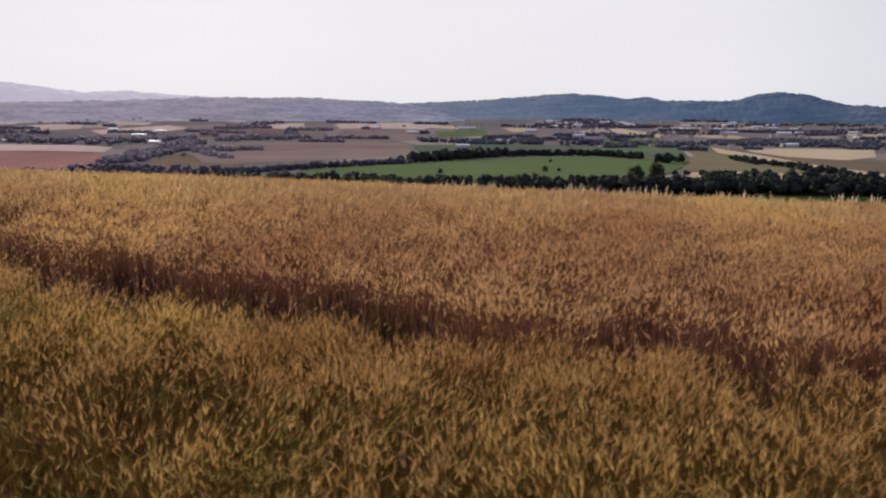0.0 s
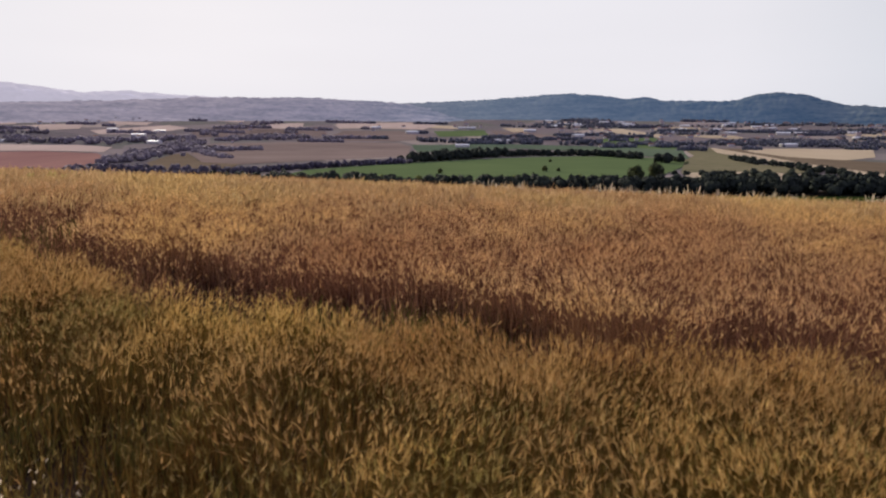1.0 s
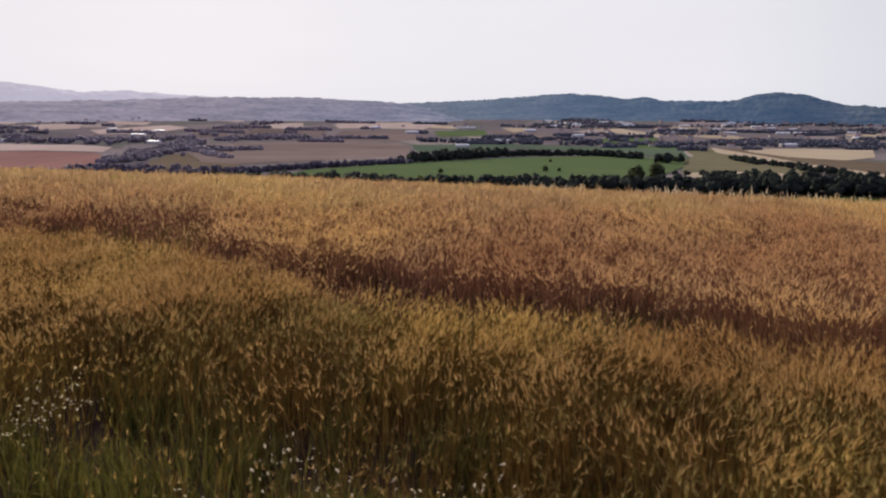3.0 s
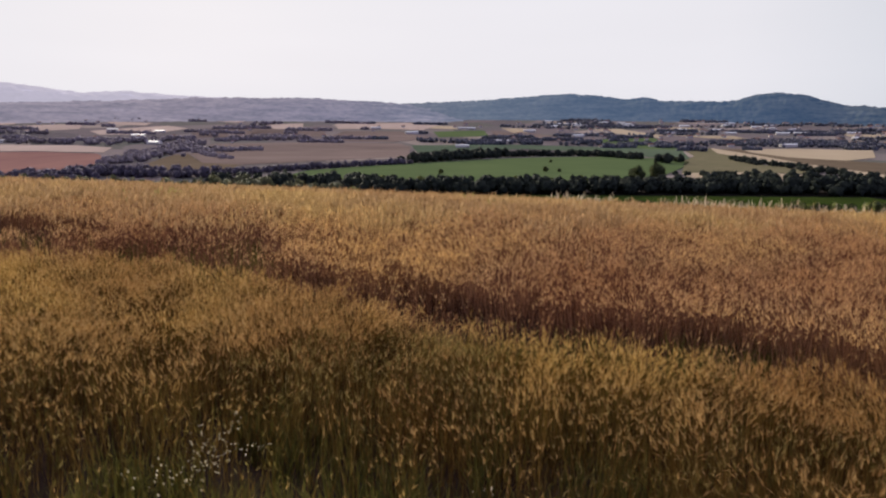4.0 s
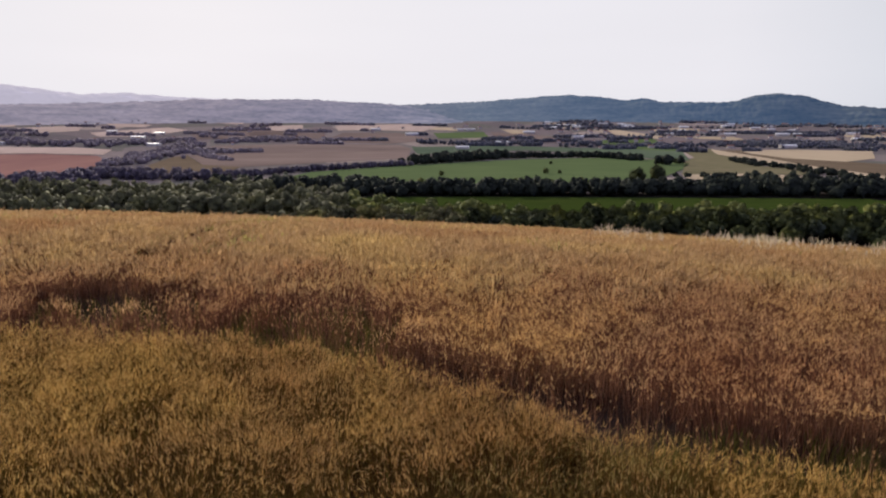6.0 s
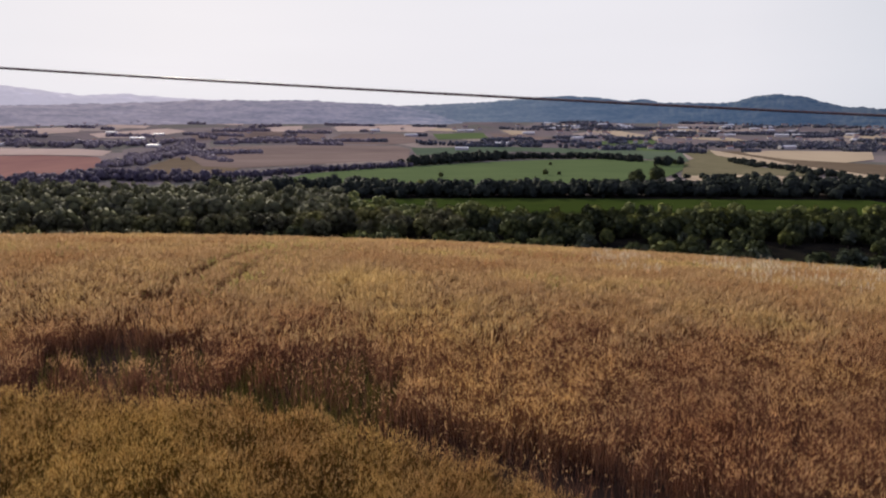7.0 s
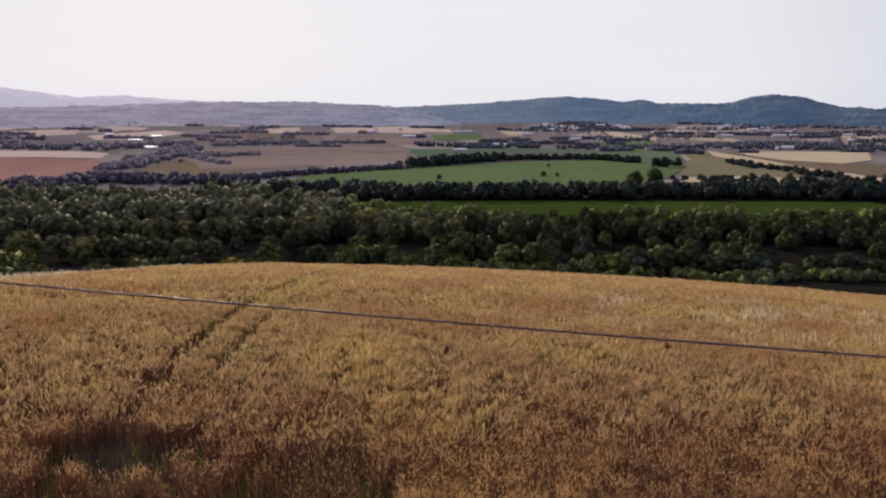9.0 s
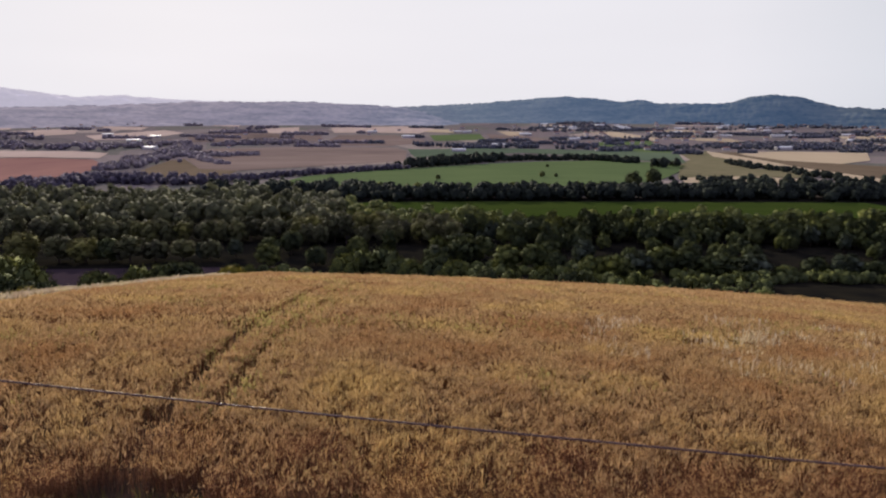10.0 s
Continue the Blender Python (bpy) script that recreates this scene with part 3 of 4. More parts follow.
def lane_width(x):
    return np.interp(x, (-40, -16, -13, -10, -7.5, -5, -1.5, 0.5, 4, 30), (1.0, 1.1, 1.3, 1.2, 1.2, 2.0, 1.9, 1.1, 1.2, 1.2))


def hill_edge(x, y):
    """1 where the crop stands, 0 past the field's far and side edges."""
    return np.where(y > 90 + np.clip(x * 0.12, 0, 6) + 1.2 * smooth_noise(x, y, 9, 3), 0.0, 1.0) * np.where(x < -36.5 + 0.8 * smooth_noise(x, y, 7, 4), 0.0, 1.0)


def main_crop(x, y):
    gap = lane_width(x) + 0.25 * smooth_noise(x, y, 3.0, 77)
    stray = np.where(y > lane_edge(x) + 0.2, np.where(x < -5, 0.15, 0.06), 0.0)
    thin = np.interp(x, (-22, -5), (0.82, 1.0))
    return thin * np.where(y > lane_edge(x) + gap, 1.0, stray) * (1 - np.interp(y, (16, 20, 26, 40, 60), (0.6, 0.85, 0.95, 0.92, 0.85)) * in_tracks(x, y)) * (1 - bare(x, y)) * hill_edge(x, y)


def far_share(x, y):
    """How far the golden crop has taken over from the reddish one beside the lane."""
    return np.clip((y - 15.5 + 1.6 * smooth_noise(x, y, 4.5, 55)) / 3.5, 0, 1)


def near_crop(x, y):
    worn = np.interp(x, (-16, -12, -6, -4), (1.0, 0.45, 0.35, 1.0))
    thin = np.where(smooth_noise(x, y, 2.2, 41) > 0.5, 0.5, 1.0) * np.maximum(np.interp(y, (1, 5.0, 6.6, 8.2), (0.15, 0.22, 0.7, 0.95)) * (1 - (1 - worn) * np.interp(y, (5, 6.5, 8), (1, 0.7, 0))), np.interp(x, (-4.5, -1), (0, 1.0)) * np.interp(y, (1.2, 3, 4.6, 6), (0.6, 0.75, 0.9, 1.0)))
    return np.where(y < lane_edge(x) + 0.12 * smooth_noise(x, y, 1.1, 78), thin, 0.0)


def green_share(x, y):
    """Where the near strip is still unripe."""
    low = np.clip((5.4 + np.interp(x, (-8, -5), (1.1, 0)) - y + 0.8 * smooth_noise(x, y, 2.4, 64)) / 1.5, 0, 0.95) * np.interp(x, (-2.5, 0), (1.0, 0.35))
    return np.maximum(low, 0.75 * blob(x, y, -5.7, 6.9, 1.5, 1.2))


def weeds_here(x, y):
    spots = np.maximum.reduce([0.4 * blob(x, y, -9.9, 13.6, 2.2, 2.0), 0.25 * blob(x, y, -14.6, 14.9, 2.3, 1.1), 0.8 * blob(x, y, -5.7, 6.9, 1.6, 1.3), 0.5 * blob(x, y, -3.2, 8.3, 2.6, 0.8)])
    low = np.where((y < 5.4 + 0.6 * smooth_noise(x, y, 2.1, 62)) & (smooth_noise(x, y, 1.6, 61) > -0.3), np.where(x < -2.5, 0.8, 0.6), 0.0)
    return np.maximum(spots, low)


def edge_grass(x, y):
    return np.where(np.abs(x + 36.0 - 0.8 * np.sin(y * 0.2)) < 1.2, 1.0, 0.0)


def outside(x, y):
    return np.where((x < -9 - 0.66 * np.maximum(y, 0)) | (x > 2 + 0.66 * np.maximum(y, 0)) | (y < 1.6), 1.0, 0.0) * hill_edge(x, y)


def oat_spots(x, y):
    return np.maximum.reduce([blob(x, y, -4.3, 3.4, 1.0, 0.5), 0.5 * blob(x, y, -7.1, 5.0, 0.6, 0.4)])


def pale_stalks(x, y):
    return np.where((smooth_noise(x, y, 5.0, 93) > 0.25) & (((x - 12) / 13) ** 2 + ((y - 32) / 9) ** 2 < 1), 0.8, 0.0)


def track_weeds(x, y):
    between = np.where((np.abs(x + 15.0) < 1.7) & (y > 20) & (y < 62), 0.8, 0.0) * (1 - in_tracks(x, y))
    return np.maximum(between, np.where(smooth_noise(x, y, 16, 91) > 0.45, 0.5, 0.0)) * hill_edge(x, y)


CROP = "dense ripe golden brown wheat on the hilltop"
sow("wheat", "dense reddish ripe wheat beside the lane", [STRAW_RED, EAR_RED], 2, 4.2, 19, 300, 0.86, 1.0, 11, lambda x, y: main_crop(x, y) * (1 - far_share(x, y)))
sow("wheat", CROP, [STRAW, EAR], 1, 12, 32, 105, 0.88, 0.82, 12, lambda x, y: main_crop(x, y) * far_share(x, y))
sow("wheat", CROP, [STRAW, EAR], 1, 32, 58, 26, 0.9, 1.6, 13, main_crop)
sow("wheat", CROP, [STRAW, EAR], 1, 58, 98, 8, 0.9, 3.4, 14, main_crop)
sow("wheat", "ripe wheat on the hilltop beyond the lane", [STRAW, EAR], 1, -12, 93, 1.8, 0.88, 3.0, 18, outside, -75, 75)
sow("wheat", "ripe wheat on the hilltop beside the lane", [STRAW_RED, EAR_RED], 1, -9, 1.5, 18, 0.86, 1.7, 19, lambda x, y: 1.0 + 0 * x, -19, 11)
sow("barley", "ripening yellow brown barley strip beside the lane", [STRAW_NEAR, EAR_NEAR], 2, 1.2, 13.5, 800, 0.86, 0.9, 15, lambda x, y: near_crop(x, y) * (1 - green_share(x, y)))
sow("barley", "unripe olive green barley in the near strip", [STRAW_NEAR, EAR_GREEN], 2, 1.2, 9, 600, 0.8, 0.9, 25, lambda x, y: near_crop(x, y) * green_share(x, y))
tagged(sow("weeds", "low green weeds among the thin crop", [WEED, WEED], 0, 1.4, 16, 150, 0.58, 0.8, 16, weeds_here, upright=1.5), category="weeds")
tagged(sow("weeds", "thin yellow green growth in the tramline and crop", [GREENISH, GREENISH], 1, 20, 70, 9, 0.84, 2.4, 21, track_weeds), category="weeds")
tagged(sow("wild_oats", "pale wild oat panicles above the crop", [STRAW_NEAR, OAT], 3, 2.6, 10, 45, 0.82, 0.85, 22, oat_spots), category="oats")
tagged(sow("dry_grass", "pale dead stalks standing in the ripe wheat", [OAT, OAT], 1, 20, 50, 8, 1.2, 0.9, 23, pale_stalks, -1, 30, upright=0.4), category="grass")
tagged(sow("dry_grass", "pale dry grass along the field edge", [OAT, OAT], 1, 30, 92, 34, 1.25, 1.6, 17, edge_grass, -40, -30), category="grass")

# ---- overhead cable ----
def cable():
    s = np.linspace(-45, 34, 120)
    way = np.array([10.0, -1.2]) / math.hypot(10, 1.2)
    mid = np.stack([-7.02 + way[0] * s, 7.03 + way[1] * s, 6.29 - 0.057 * s + 0.0009 * s * s], -1)
    turn = np.linspace(0, 2 * np.pi, 8, endpoint=False)
    ring = 0.013
    v = mid[:, None] + ring * np.stack([0 * turn, np.cos(turn), np.sin(turn)], -1)[None]
    i = np.arange(len(s) * 8).reshape(-1, 8)
    j = np.roll(i, -1, 1)
    faces = np.stack([i[:-1], j[:-1], j[1:], i[1:]], -1).reshape(-1, 4)
    ob = mesh_object("overhead_cable", v.reshape(-1, 3), faces, [RUBBER], smooth=True)
    tagged(ob, "black sagging overhead cable above the wheat field", "cable")


cable()


def utility_pole(x, y, top):
    z = float(ground_z(x, y)) - 0.3
    root = new("utility_pole")
    root.location = (x, y, z)
    bm = bmesh.new()
    bmesh.ops.create_cone(bm, cap_ends=True, segments=12, radius1=0.15, radius2=0.1, depth=top - z, matrix=pose(0, 0, (top - z) / 2))
    me = bpy.data.meshes.new("post")
    bm.to_mesh(me)
    bm.free()
    me.materials.append(BARK)
    new("post", me).parent = root
    bm = bmesh.new()
    bmesh.ops.create_cone(bm, cap_ends=True, segments=10, radius1=0.05, radius2=0.03, depth=0.16, matrix=pose(0, 0, top - z + 0.07))
    me = bpy.data.meshes.new("insulator")
    bm.to_mesh(me)
    bm.free()
    me.materials.append(PLASTER)
    new("insulator", me).parent = root
    tagged(root, "weathered wooden pole that carries the overhead cable", "pole", "cable poles")


for s in (-45, 34):
    utility_pole(-7.02 + 0.9929 * s, 7.03 - 0.1191 * s, 6.29 - 0.057 * s + 0.0009 * s * s - 0.12)


# ---- trees ----
def dome(r, x, y, z, high, wide, count, low=0.12, span=1.85):
    """Lumps that make up one rounded, uneven crown: rows of x, y, z, radius."""
    k = np.arange(count)
    up = 1 - span * (k + 0.5) / count
    a = k * 2.39996 + r.uniform(0, 6.28)
    flat = np.sqrt(np.clip(1 - np.clip(up, -0.55, 1) ** 2, 0, 1))
    size = wide * r.uniform(0.5, 0.85, count) / math.sqrt(count) * 1.15
    reach = r.uniform(0.8, 1.12, count)
    mid, half = high * (0.5 + low / 2), high * (0.5 - low / 2)
    out = np.maximum(wide / 2 - size * 0.75, 0.05 * wide) * reach * flat
    rise = np.maximum(half - size * 0.75, 0.05 * high) * reach * up
    rows = np.stack([x + out * np.cos(a), y + out * np.sin(a), z + mid + rise, size], -1)
    return np.concatenate([rows, [[x, y, z + mid * 0.95, min(wide, 2 * half) * 0.36]]])


def tree_kind(seed, high, wide, leaf, sprays, size, low=0.12, count=26):
    """A tree as an Empty at its foot with trunk and crown."""
    r = np.random.default_rng(seed)
    root = new("tree")
    bm = bmesh.new()

    def limb(a, b, ra, rb):
        a, b = Vector(a), Vector(b)
        m = Matrix.Translation((a + b) / 2) @ (b - a).to_track_quat("Z", "Y").to_matrix().to_4x4()
        bmesh.ops.create_cone(bm, cap_ends=True, segments=6, radius1=ra, radius2=rb, depth=(b - a).length, matrix=m)

    fork = high * 0.35
    limb((0, 0, -0.5), (0.1, 0.05, fork), 0.024 * high, 0.018 * high)
    limb((0.1, 0.05, fork), (0.2, 0, high * 0.75), 0.018 * high, 0.006 * high)
    lumps = dome(r, 0, 0, 0, high, wide, count, low)
    for tip in lumps[::4]:
        limb((0.1, 0.05, fork * r.uniform(0.6, 1.2)), tip[:3], 0.011 * high, 0.004 * high)
    me = bpy.data.meshes.new("trunk")
    bm.to_mesh(me)
    bm.free()
    me.materials.append(BARK)
    trunk = new("trunk", me)
    trunk.parent = root
    v, f, n = leafy(r, lumps, sprays, size)
    crown = mesh_object("crown", v, f, [leaf], normals=n)
    crown.parent = root
    return root


def soft_way(p, d, heart, own=0.3):
    """Outward directions, half from the lump and half from the heart of the whole crown."""
    o = p - heart
    return own * d + (1.1 - own) * o / (np.linalg.norm(o, axis=-1, keepdims=True) + 1e-6)


def spray_quads(r, centres, radii, count, size, heart, own, stray):
    """Leaf sprays strewn over the outsides of round lumps."""
    pick = r.integers(0, len(centres), count)
    d = r.normal(size=(count, 3))
    d /= np.linalg.norm(d, axis=1)[:, None]
    d[:, 2] = np.where(d[:, 2] < -0.3, -d[:, 2], d[:, 2])
    p = centres[pick] + d * (radii[pick] * r.uniform(0.8, 1.3, count))[:, None]
    t1 = np.cross(d, r.normal(size=(count, 3)))
    t1 /= np.linalg.norm(t1, axis=1)[:, None] + 1e-9
    n = d + r.normal(size=(count, 3)) * 0.35
    t2 = np.cross(n, t1)
    t2 /= np.linalg.norm(t2, axis=1)[:, None] + 1e-9
    s = (size * r.uniform(0.6, 1.3, count))[:, None]
    turn = np.where((np.cross(t2, t1) * d).sum(1) > 0, 1.0, -1.0)[:, None]
    t2 = t2 * turn
    q = np.stack([p - t1 * s * 0.5, p + t2 * s * 0.34, p + t1 * s * 0.55, p - t2 * s * 0.3], 1)[:, ::-1]
    return q.reshape(-1, 3), np.arange(count * 4).reshape(-1, 4), np.repeat(soft_way(p, d, heart, own) + stray * r.normal(size=(count, 3)), 4, 0)


GOLD = (1 + 5 ** 0.5) / 2
ICO_V = np.array([(-1, GOLD, 0), (1, GOLD, 0), (-1, -GOLD, 0), (1, -GOLD, 0), (0, -1, GOLD), (0, 1, GOLD), (0, -1, -GOLD), (0, 1, -GOLD), (GOLD, 0, -1), (GOLD, 0, 1), (-GOLD, 0, -1), (-GOLD, 0, 1)]) / 1.902
ICO_F = np.array([[i, j, k] for i in range(12) for j in range(12) for k in range(12) if i < j and i < k and j != k
                  and all(abs(np.linalg.norm(ICO_V[a] - ICO_V[c]) - 1.0515) < 0.01 for a, c in ((i, j), (j, k), (k, i)))
                  and np.dot(np.cross(ICO_V[j] - ICO_V[i], ICO_V[k] - ICO_V[i]), ICO_V[i]) > 0])


def leafy(r, lumps, sprays, size, share=0.9, own=0.3, stray=0.1):
    """Sprays round dense uneven hearts, as triangles."""
    heart = lumps[:, :3].mean(0) - (0, 0, lumps[:, 3].mean() * 0.5)
    v, q, n1 = spray_quads(r, lumps[:, :3], lumps[:, 3], sprays, size, heart, own, stray)
    tri = np.concatenate([q[:, :3], q[:, [0, 2, 3]]])
    n = len(lumps)
    facet = ICO_V[ICO_F].reshape(-1, 3)
    k = len(facet)
    core = lumps[:, None, :3] + facet[None] * (lumps[:, 3, None] * r.uniform(0.8, 1.12, (n, k)) * share)[..., None]
    cf = (np.arange(n * k) + len(v)).reshape(-1, 3)
    way = soft_way(core.reshape(-1, 3), np.tile(facet, (n, 1)), heart, own) + np.repeat(stray * r.normal(size=(n * k // 3, 3)), 3, 0)
    return np.concatenate([v, core.reshape(-1, 3)]), np.concatenate([tri, cf]), np.concatenate([n1, way])


# height, width, leaves, sprays, spray size, clear stem, lumps
BROOM = plant_material("yellow_broom", ((0, (0.12, 0.12, 0.03)), (0.6, (0.22, 0.2, 0.04)), (1, (0.38, 0.33, 0.05))), PATCHES, 0.3, 0.5)
SHAPES = ((19, 19, LEAF, 2900, 0.7, 0.02, 17), (22, 18, LEAF, 2900, 0.7, 0.05, 15), (16, 19, LEAF, 2600, 0.7, 0.0, 16), (25, 13, LEAF, 2600, 0.7, 0.08, 18),
          (17, 13, LEAF_GREY, 2400, 0.6, 0.04, 14), (8, 9, LEAF, 2000, 0.4, 0.0, 16), (21, 20, LEAF, 2900, 0.75, 0.1, 13), (18, 17, LEAF, 2700, 0.7, 0.03, 20), (2.4, 4, BROOM, 900, 0.2, 0.0, 12),
          # the same trees in the haze-paled leaf colour
          (20, 19, LEAF_HAZED, 2900, 0.7, 0.02, 17), (23, 18, LEAF_HAZED, 2900, 0.7, 0.04, 14), (25, 13, LEAF_HAZED, 2600, 0.7, 0.06, 18))
KINDS = [tree_kind(21 + k, *shape) for k, shape in enumerate(SHAPES)]


def woods(seed):
    """Feet of the trees in the belts along the foot of the hill, nearest first."""
    r = np.random.default_rng(seed)
    spots = []
    for row in range(42):
        y0 = 540 + row * 14.5
        for col in range(-60, 61):
            x, y = col * 16 + 8 * (row % 2) + r.uniform(-5, 5), y0 + r.uniform(-5, 5)
            if abs(x + 7) > 0.76 * y + 20 or r.uniform() < 0.1:
                continue
            rest = y > 1120 or x < -680 - 0.1 * (y - 1000) and y > 1040
            rest = rest or (x < -0.2 * y and y > 950)
            meadow = x > -240 and y > 665 + max(0, 60 - x) * 0.85 + 12 * math.sin(x * 0.03)
            side, wave = (x + 7) / y, y + 10 * math.sin(x * 0.021)
            if side < -0.2:
                stands = not (wave < 600 or 640 < wave < 715 or 800 < wave < 870)
            elif side < 0.3:
                stands = wave > 566
            else:
                stands = wave > 545
            if stands and not (rest or meadow or (x > -0.2 * y and y > 980)):
                spots.append((x, y))
    return sorted(spots, key=lambda s: s[1] + 0.05 * abs(s[0]))


SPOTS = woods(5)
rt = np.random.default_rng(6)


def plant(kind, x, y, size, label, group, slim=1.0):
    ob = copy_thing(kind, pose(x, y, float(ground_z(x, y)), 0, 0, rt.uniform(0, 360)) @ Matrix.Diagonal((size * slim, size * slim, size, 1)))
    return tagged(ob, label, "tree", group)


GREY_TREE, ROUND_TREE, WOOD = "silvery grey green tree in the valley wood", "round leafy green tree in the valley wood", "wood at the foot of the hill"
# the front edge of the wood: x, y, height, width, shape
for x, y, h, w, k in ((-289, 444, 17, 22, 9), (-316, 513, 25, 26, 9), (-289, 510, 23, 24, 10), (-268, 508, 20, 26, 9), (-251, 509, 19, 21, 0), (-234, 505, 23, 22, 10), (-218, 511, 17, 22, 9), (-197, 511, 18, 20, 10),
                      (-176, 509, 17, 18, 9), (-125, 476, 18, 18, 1), (-92, 478, 15, 16, 0), (-6, 481, 14, 24, 2), (9, 495, 22, 21, 3), (25, 494, 19, 21, 1)):
    plant(KINDS[k], x, y, h / SHAPES[k][0], ROUND_TREE, WOOD, w / SHAPES[k][1] * SHAPES[k][0] / h)
for x, y, h, w, k in ((39, 450, 19, 20, 1), (57, 449, 20, 20, 7), (69, 436, 16, 14, 2), (93, 465, 21, 17, 4), (86, 406, 15, 18, 2), (99, 406, 16, 20, 6), (118, 422, 17, 21, 4), (134, 428, 19, 22, 0), (151, 427, 20, 21, 1),
                      (164, 410, 17, 25, 7), (185, 409, 16, 21, 4), (200, 401, 9, 16, 2), (224, 414, 13, 17, 0), (240, 408, 16, 19, 4), (254, 400, 12, 19, 2)):
    plant(KINDS[k], x, y, h / SHAPES[k][0], GREY_TREE if k == 4 else ROUND_TREE, WOOD, w / SHAPES[k][1] * SHAPES[k][0] / h)
# scattered trees just behind that edge
for k in range(46):
    y = rt.uniform(470, 560)
    x = rt.uniform(-0.36 if k < 24 else 0.3, 0.3 if k < 24 else 0.66) * y
    pick, size = int(rt.choice(8, p=[0.14, 0.16, 0.18, 0.1, 0.16, 0.0, 0.12, 0.14])), rt.uniform(0.6, 0.95)
    plant(KINDS[pick], x, y, size, GREY_TREE if pick == 4 else ROUND_TREE, WOOD)
for x, y in SPOTS[:205]:
    pick, size = int(rt.choice(8, p=[0.2, 0.2, 0.1, 0.16, 0.06, 0.0, 0.14, 0.14])), rt.uniform(0.8, 1.15)
    # trees on the left take the leaves with haze in their colour
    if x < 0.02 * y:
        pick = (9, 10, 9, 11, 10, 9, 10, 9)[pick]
    plant(KINDS[pick], x, y, size, GREY_TREE if pick == 4 else ROUND_TREE, WOOD)
for x, y, s in ((-56.2, 97, 0.54), (-54.6, 97, 0.46), (-51, 99, 0.56), (-52.1, 98, 0.4), (-47.7, 100, 0.57), (-45.9, 101, 0.61), (-44.1, 101, 0.56), (-37.6, 102, 0.43), (-35.1, 101, 0.35), (-32.9, 101, 0.32), (-31, 100, 0.25), (-69.1, 104, 0.58), (-66.8, 104, 0.55)):
    plant(KINDS[5], x, y, s, "round bush past the edge of the wheat", "bushes at the field edge", 0.85)
for x, y, s in ((-36.1, 96, 0.95), (-37.8, 97, 0.7), (-61.8, 90, 0.9), (-60.6, 90, 0.7)):
    plant(KINDS[8], x, y, s, "yellow flowering bush at the edge of the wheat", "flowering bushes")
for x, y, s in ((-25.2, 135, 1.01), (-22.6, 140, 1.13), (-17.7, 140, 1.24), (-14.6, 132, 0.86), (-11.8, 125, 0.74), (-6.9, 170, 1.52), (-3.1, 150, 1.09), (2.9, 135, 0.71), (7.2, 130, 0.65), (17.8, 160, 1.08), (20.6, 140, 0.81), (23.7, 140, 0.8), (40.6, 160, 1.03), (39.5, 130, 0.64), (42.7, 130, 0.69), (42.2, 120, 0.5), (-95.6, 140, 1.85), (-89.9, 135, 1.66), (-80.4, 115, 0.99)):
    plant(KINDS[5], x, y, s, "leafy bush on the slope below the wheat", "bushes on the slope", 0.72)
for x, y, s in ((-141, 1060, 0.95), (190, 1300, 0.6), (216, 1302, 0.4), (300, 1085, 1.4), (352, 1150, 1.4), (-5, 1260, 0.5), (240, 1560, 0.4), (-112, 1040, 0.6), (520, 1560, 0.7)):
    plant(KINDS[0], x, y, s, "lone round tree in the green field", "field trees")
for kind in KINDS:
    for ob in (*kind.children, kind):
        bpy.data.objects.remove(ob)


def far_wood(name, label, feet, high, wide, sprays, size, seed, leaf, lumpy=4):
    """Many trees far off, all one mesh of dense crowns and leaf sprays."""
    r = np.random.default_rng(seed)
    V, F, N, o = [], [], [], 0
    for x, y in feet:
        h, w = high * r.uniform(0.6, 1.3), wide * r.uniform(0.65, 1.2)
        lumps = dome(r, x, y, float(ground_z(x, y)), h, w, lumpy, 0.0, 1.95)
        v, f, n = leafy(r, lumps, sprays, size, 0.95, 0.22, 0.12)
        N.append(n)
        V.append(v)
        F.append(f + o)
        o += len(v)
    ob = mesh_object(name, np.concatenate(V), np.concatenate(F), [leaf], normals=np.concatenate(N))
    return tagged(ob, label, "wood", kind="stuff")


FAR_SPOTS = SPOTS[205:]
far_wood("woodland", "dense dark green wood on the valley floor", [s for s in FAR_SPOTS if s[0] > -0.14 * s[1]], 20, 18, 150, 1.4, 32, LEAF, 7)
far_wood("woodland", "hazed green wood on the valley floor", [s for s in FAR_SPOTS if s[0] <= -0.14 * s[1]], 23, 19, 150, 1.4, 33, LEAF_HAZED, 7)


def along(points, step, wander, seed):
    r = np.random.default_rng(seed)
    out = []
    for (x0, y0), (x1, y1) in zip(points, points[1:]):
        n = max(int(math.hypot(x1 - x0, y1 - y0) / step), 1)
        for i in range(n):
            s = (i + r.uniform(-0.3, 0.3)) / n
            out.append((x0 + (x1 - x0) * s + r.normal(0, wander), y0 + (y1 - y0) * s + r.normal(0, wander)))
    return out


H1 = [(-381, 1239), (-357, 1260), (-319, 1317), (-247, 1392), (-164, 1460), (-77, 1518)]
H2 = [(-71, 1569), (-23, 1602), (29, 1676), (116, 1755), (160, 1775)]
H3 = [(160, 1775), (267, 1815), (397, 1806), (475, 1669)]
H3B = [(468, 1555), (513, 1518)]
far_wood("hedgerow", "dark hedgerow along a field edge", along(H1, 3.5, 4, 41), 12, 13, 24, 2.5, 42, SCRUB_DARK, 5)
far_wood("hedgerow", "dark row of tall trees behind the green field", along(H2, 3, 14, 43), 22, 19, 24, 3, 44, HEDGE, 6)
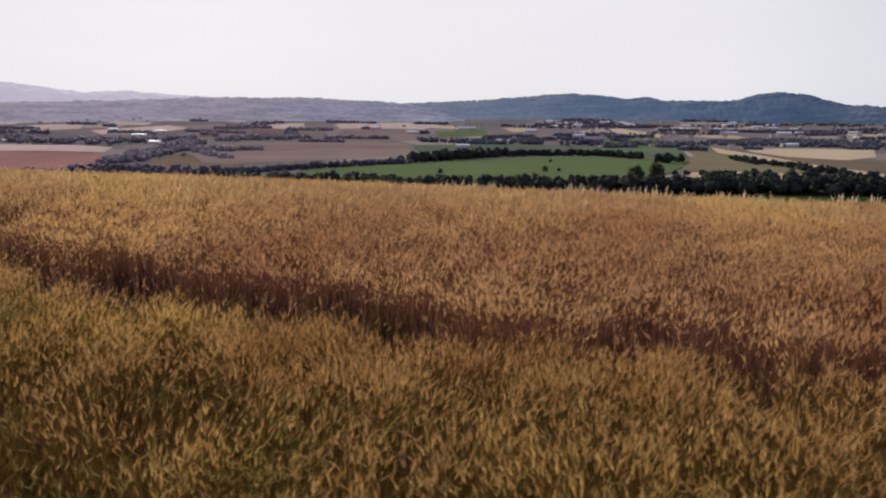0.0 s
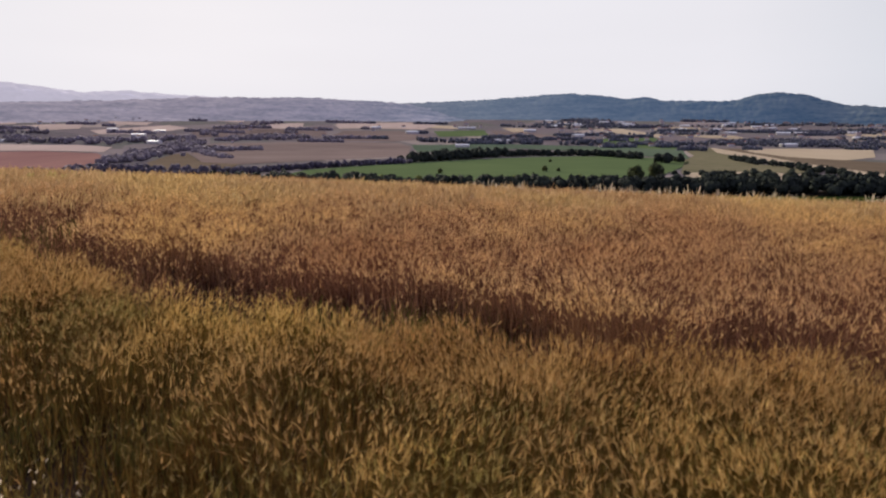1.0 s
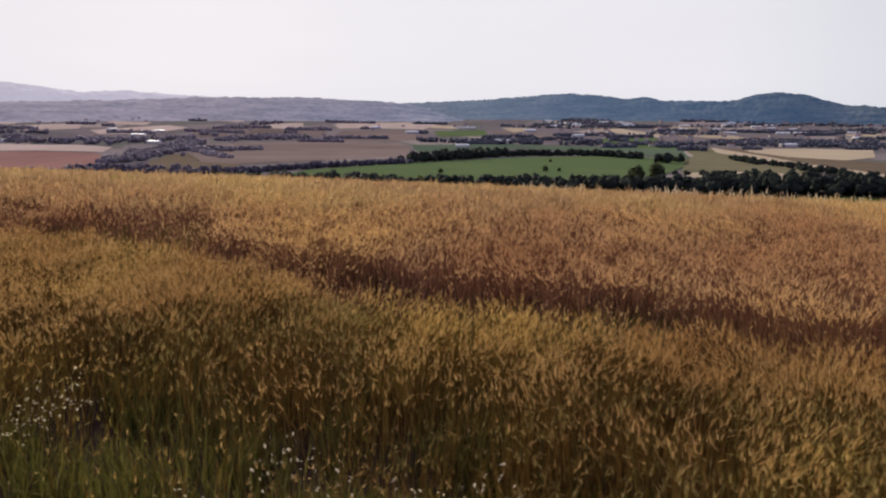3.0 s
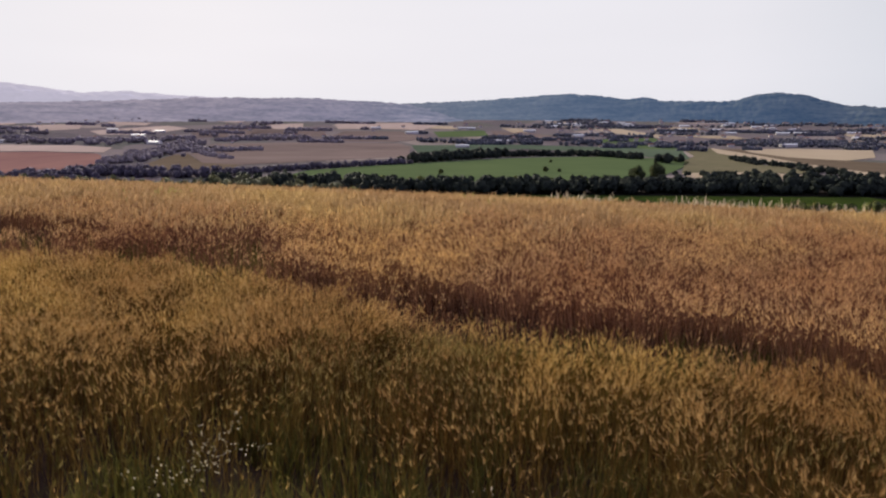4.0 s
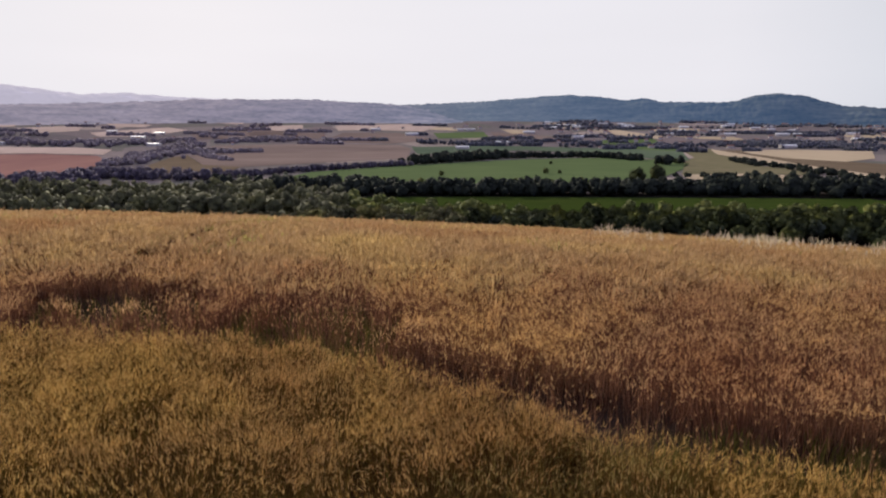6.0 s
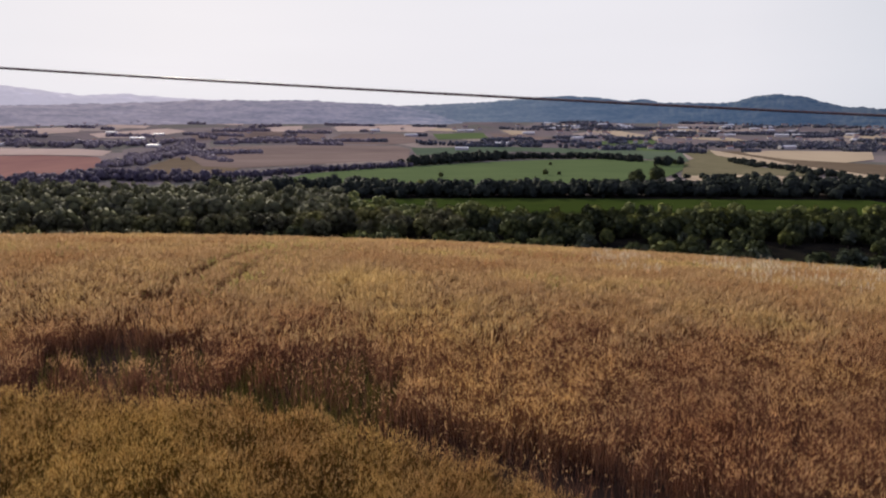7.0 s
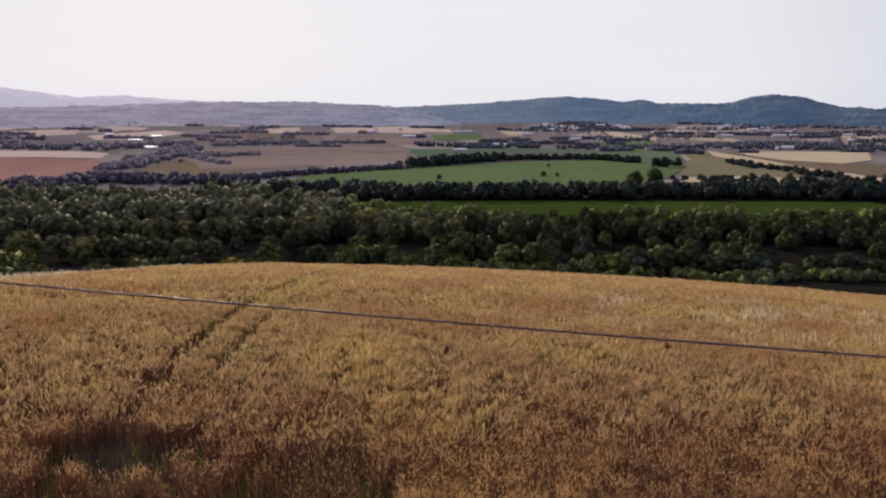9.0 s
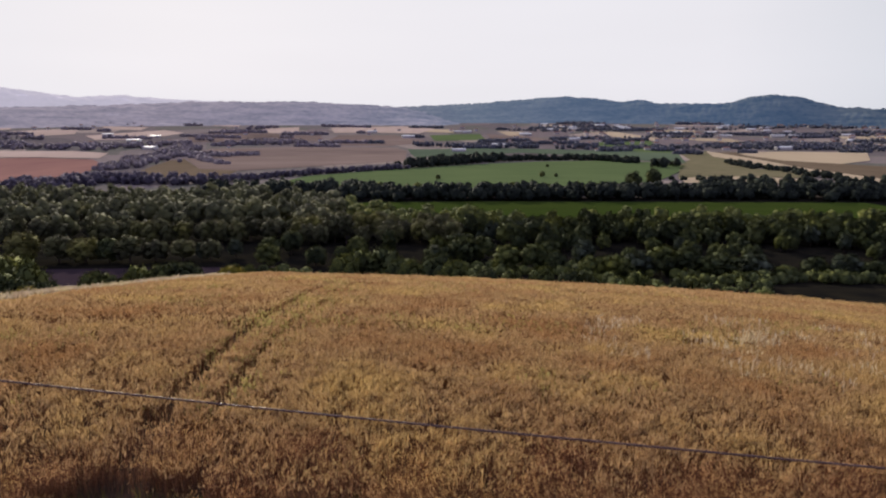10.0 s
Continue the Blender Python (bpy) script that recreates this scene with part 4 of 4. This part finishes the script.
far_wood("hedgerow", "dark hedgerow behind the green field", along(H3, 3, 5, 143), 15, 15, 20, 3, 144, HEDGE, 5)
far_wood("hedgerow", "clump of dark trees at a field corner", along(H3B, 6, 9, 145), 20, 17, 24, 3, 146, HEDGE, 6)
far_wood("hedgerow", "dense dark line of trees across the valley", along([(-330, 1020), (-217, 1012), (-130, 985), (-25, 960), (90, 950), (246, 955), (406, 957), (514, 938), (690, 905)], 1.6, 15, 45), 20, 16, 26, 2.2, 46, HEDGE, 7)
far_wood("hedgerow", "row of round trees along the green field", along([(-246, 1070), (-156, 1050), (-78, 1040), (15, 1040), (101, 1040), (187, 1042), (290, 1050)], 11, 9, 47), 14, 16, 60, 1.8, 48, LEAF, 8)
far_wood("hedgerow", "wood in haze-tinted colour among fields", along([(-1438, 2260), (-1276, 2250), (-1063, 2270), (-978, 2363), (-884, 2472)], 6, 32, 49), 15, 19, 14, 4, 50, SCRUB_HAZED, 4)
far_wood("hedgerow", "scrub in haze-tinted colour beside the ploughed field", along([(-730, 1524), (-723, 1591), (-776, 1863), (-790, 2017), (-808, 2202), (-830, 2332)], 5, 24, 149), 14, 18, 18, 3.5, 150, SCRUB_HAZED, 5)
far_wood("hedgerow", "low scrub in a fallow field", along([(-690, 1985), (-516, 1691)], 14, 9, 151), 6, 22, 12, 3, 152, SCRUB_HAZED, 4)
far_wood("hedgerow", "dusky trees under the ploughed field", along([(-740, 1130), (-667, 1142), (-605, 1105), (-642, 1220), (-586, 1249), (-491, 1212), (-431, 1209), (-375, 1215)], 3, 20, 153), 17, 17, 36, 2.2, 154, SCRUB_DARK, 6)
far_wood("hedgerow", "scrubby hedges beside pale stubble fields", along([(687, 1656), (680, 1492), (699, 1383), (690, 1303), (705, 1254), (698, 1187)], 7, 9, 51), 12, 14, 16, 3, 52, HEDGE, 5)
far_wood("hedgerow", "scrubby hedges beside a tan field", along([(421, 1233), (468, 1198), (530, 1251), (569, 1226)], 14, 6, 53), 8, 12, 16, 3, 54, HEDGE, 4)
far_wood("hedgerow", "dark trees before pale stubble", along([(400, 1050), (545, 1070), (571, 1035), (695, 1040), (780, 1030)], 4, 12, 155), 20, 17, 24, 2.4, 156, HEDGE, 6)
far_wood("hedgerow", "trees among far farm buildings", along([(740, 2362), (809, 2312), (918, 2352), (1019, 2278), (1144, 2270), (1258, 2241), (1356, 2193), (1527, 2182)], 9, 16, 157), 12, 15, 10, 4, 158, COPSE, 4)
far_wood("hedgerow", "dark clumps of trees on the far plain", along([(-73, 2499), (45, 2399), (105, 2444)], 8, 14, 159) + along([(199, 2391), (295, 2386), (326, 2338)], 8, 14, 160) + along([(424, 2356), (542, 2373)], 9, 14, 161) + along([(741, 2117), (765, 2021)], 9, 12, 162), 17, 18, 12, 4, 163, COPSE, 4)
far_wood("hedgerow", "hazy clumps of trees on the far plain", along([(-1698, 2638), (-1583, 2656), (-1458, 2621)], 9, 16, 164) + along([(-1729, 3472), (-1474, 3521)], 8, 25, 165) + along([(-881, 3287), (-816, 3463)], 8, 30, 166) + along([(-919, 2694), (-838, 2642)], 9, 14, 167) + along([(-750, 2485), (-516, 2509)], 9, 12, 168), 15, 18, 10, 4, 169, SCRUB_HAZED, 4)


def shrubs(seed):
    """Feet of the low shrubs on the slope under the field."""
    r = np.random.default_rng(seed)
    out = []
    while len(out) < 330:
        y = r.uniform(290, 470)
        x = r.uniform(-0.25, 0.47) * y
        if math.sin(x * 0.09) + math.sin(y * 0.07 + x * 0.03) > -0.5:
            out.append((x, y))
    for _ in range(75):
        y = r.uniform(383, 402)
        out.append((r.uniform(0.41, 0.76) * y, y))
    return out


far_wood("shrubs", "low dark green shrubs on the slope below the wheat", shrubs(61), 6, 8, 70, 1.0, 62, LEAF, 4)


def plain_hedges(seed, count):
    """Short lines of trees over the far plain, most of them running across the valley."""
    r = np.random.default_rng(seed)
    feet = []
    for _ in range(count):
        y = r.uniform(2020, 3900)
        x = r.uniform(-0.75, 0.75) * y
        n = int(r.uniform(6, 50))
        a = r.choice([0.12, -0.2, 0.03, 0.03]) + r.normal(0, 0.06)
        for i in range(n):
            feet.append((x + math.cos(a) * i * 5.5 + r.normal(0, 3), y + math.sin(a) * i * 5.5 + r.normal(0, 4)))
    return feet


def town_trees(seed, count):
    r = np.random.default_rng(seed)
    mid = np.stack([r.uniform(450, 2800, 60), r.uniform(2250, 3950, 60)], -1)
    p = mid[r.integers(0, 60, count)] + r.normal(size=(count, 2)) * (70, 18)
    return [(x, y) for x, y in p if abs(x) < 0.76 * y]


HEDGES = plain_hedges(71, 80)
far_wood("hedgerow", "scattered hedges in haze-tinted colour over the far plain", [p for p in HEDGES if p[0] < -0.1 * p[1]], 7, 18, 5, 6, 72, SCRUB_HAZED, 2)
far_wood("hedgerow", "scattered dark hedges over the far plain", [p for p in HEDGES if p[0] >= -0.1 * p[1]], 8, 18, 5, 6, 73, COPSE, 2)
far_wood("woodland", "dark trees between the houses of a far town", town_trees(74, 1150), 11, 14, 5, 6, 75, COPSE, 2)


# ---- far houses ----
def house_kind(long, deep, tall, roof_mat, rise):
    root = new("house")
    bm = bmesh.new()
    bmesh.ops.create_cube(bm, size=1, matrix=pose(0, 0, tall / 2) @ Matrix.Diagonal((long, deep, tall, 1)))
    for mat, name in ((PLASTER, "wall"),):
        me = bpy.data.meshes.new(name)
        bm.to_mesh(me)
        bm.free()
        me.materials.append(mat)
        new(name, me).parent = root
    bm = bmesh.new()
    a, c = long / 2 + 0.5, deep / 2 + 0.5
    low = [bm.verts.new((x, y, z)) for z in (tall, tall + 0.3) for x, y in ((-a, -c), (a, -c), (a, c), (-a, c))]
    e1, e2 = bm.verts.new((-a, 0, tall + rise)), bm.verts.new((a, 0, tall + rise))
    for quad in ((0, 1, 2, 3), (0, 1, 5, 4), (2, 3, 7, 6)):
        bm.faces.new([low[i] for i in quad])
    for face in ((low[4], low[5], e2, e1), (low[6], low[7], e1, e2), (low[1], low[2], low[6], e2, low[5]), (low[3], low[0], low[4], e1, low[7])):
        bm.faces.new(face)
    me = bpy.data.meshes.new("roof")
    bm.to_mesh(me)
    bm.free()
    me.materials.append(roof_mat)
    new("roof", me).parent = root
    return root


HOUSES = [(house_kind(13, 10, 7, TILE, 3), "two-storey pale plastered house with a tiled roof", "house"),
          (house_kind(20, 10, 6, TILE, 3), "long pale farmhouse with a tiled roof", "house"),
          (house_kind(46, 20, 7, SHEET_ROOF, 3), "long farm shed with a pale sheet roof", "shed")]
rh = np.random.default_rng(81)
SITES = [(-928, 2265, 2), (-1333, 2856, 2), (-940, 2280, 0), (625, 3468, 2), (660, 3480, 2), (89, 3221, 2), (130, 3215, 2), (376, 3035, 2), (-300, 3050, 1), (-560, 2700, 1)]
while len(SITES) < 210:
    y = rh.uniform(2250, 3800)
    x = rh.uniform(500, 2600) if len(SITES) < 175 else rh.uniform(-2200, 500)
    if abs(x) < 0.74 * y:
        SITES.append((x, y, int(rh.choice(3, p=[0.5, 0.3, 0.2]))))
for x, y, k in SITES:
    kind, label, what = HOUSES[k]
    s = rh.uniform(0.85, 1.2)
    ob = copy_thing(kind, pose(x, y, float(ground_z(x, y)) + 0.2, 0, 0, rh.uniform(-25, 25)) @ Matrix.Diagonal((s, s, s, 1)))
    ob.name = "shed" if k == 2 else "house"
    tagged(ob, label, what, "far houses")
for kind, _, _ in HOUSES:
    for ob in (*kind.children, kind):
        bpy.data.objects.remove(ob)
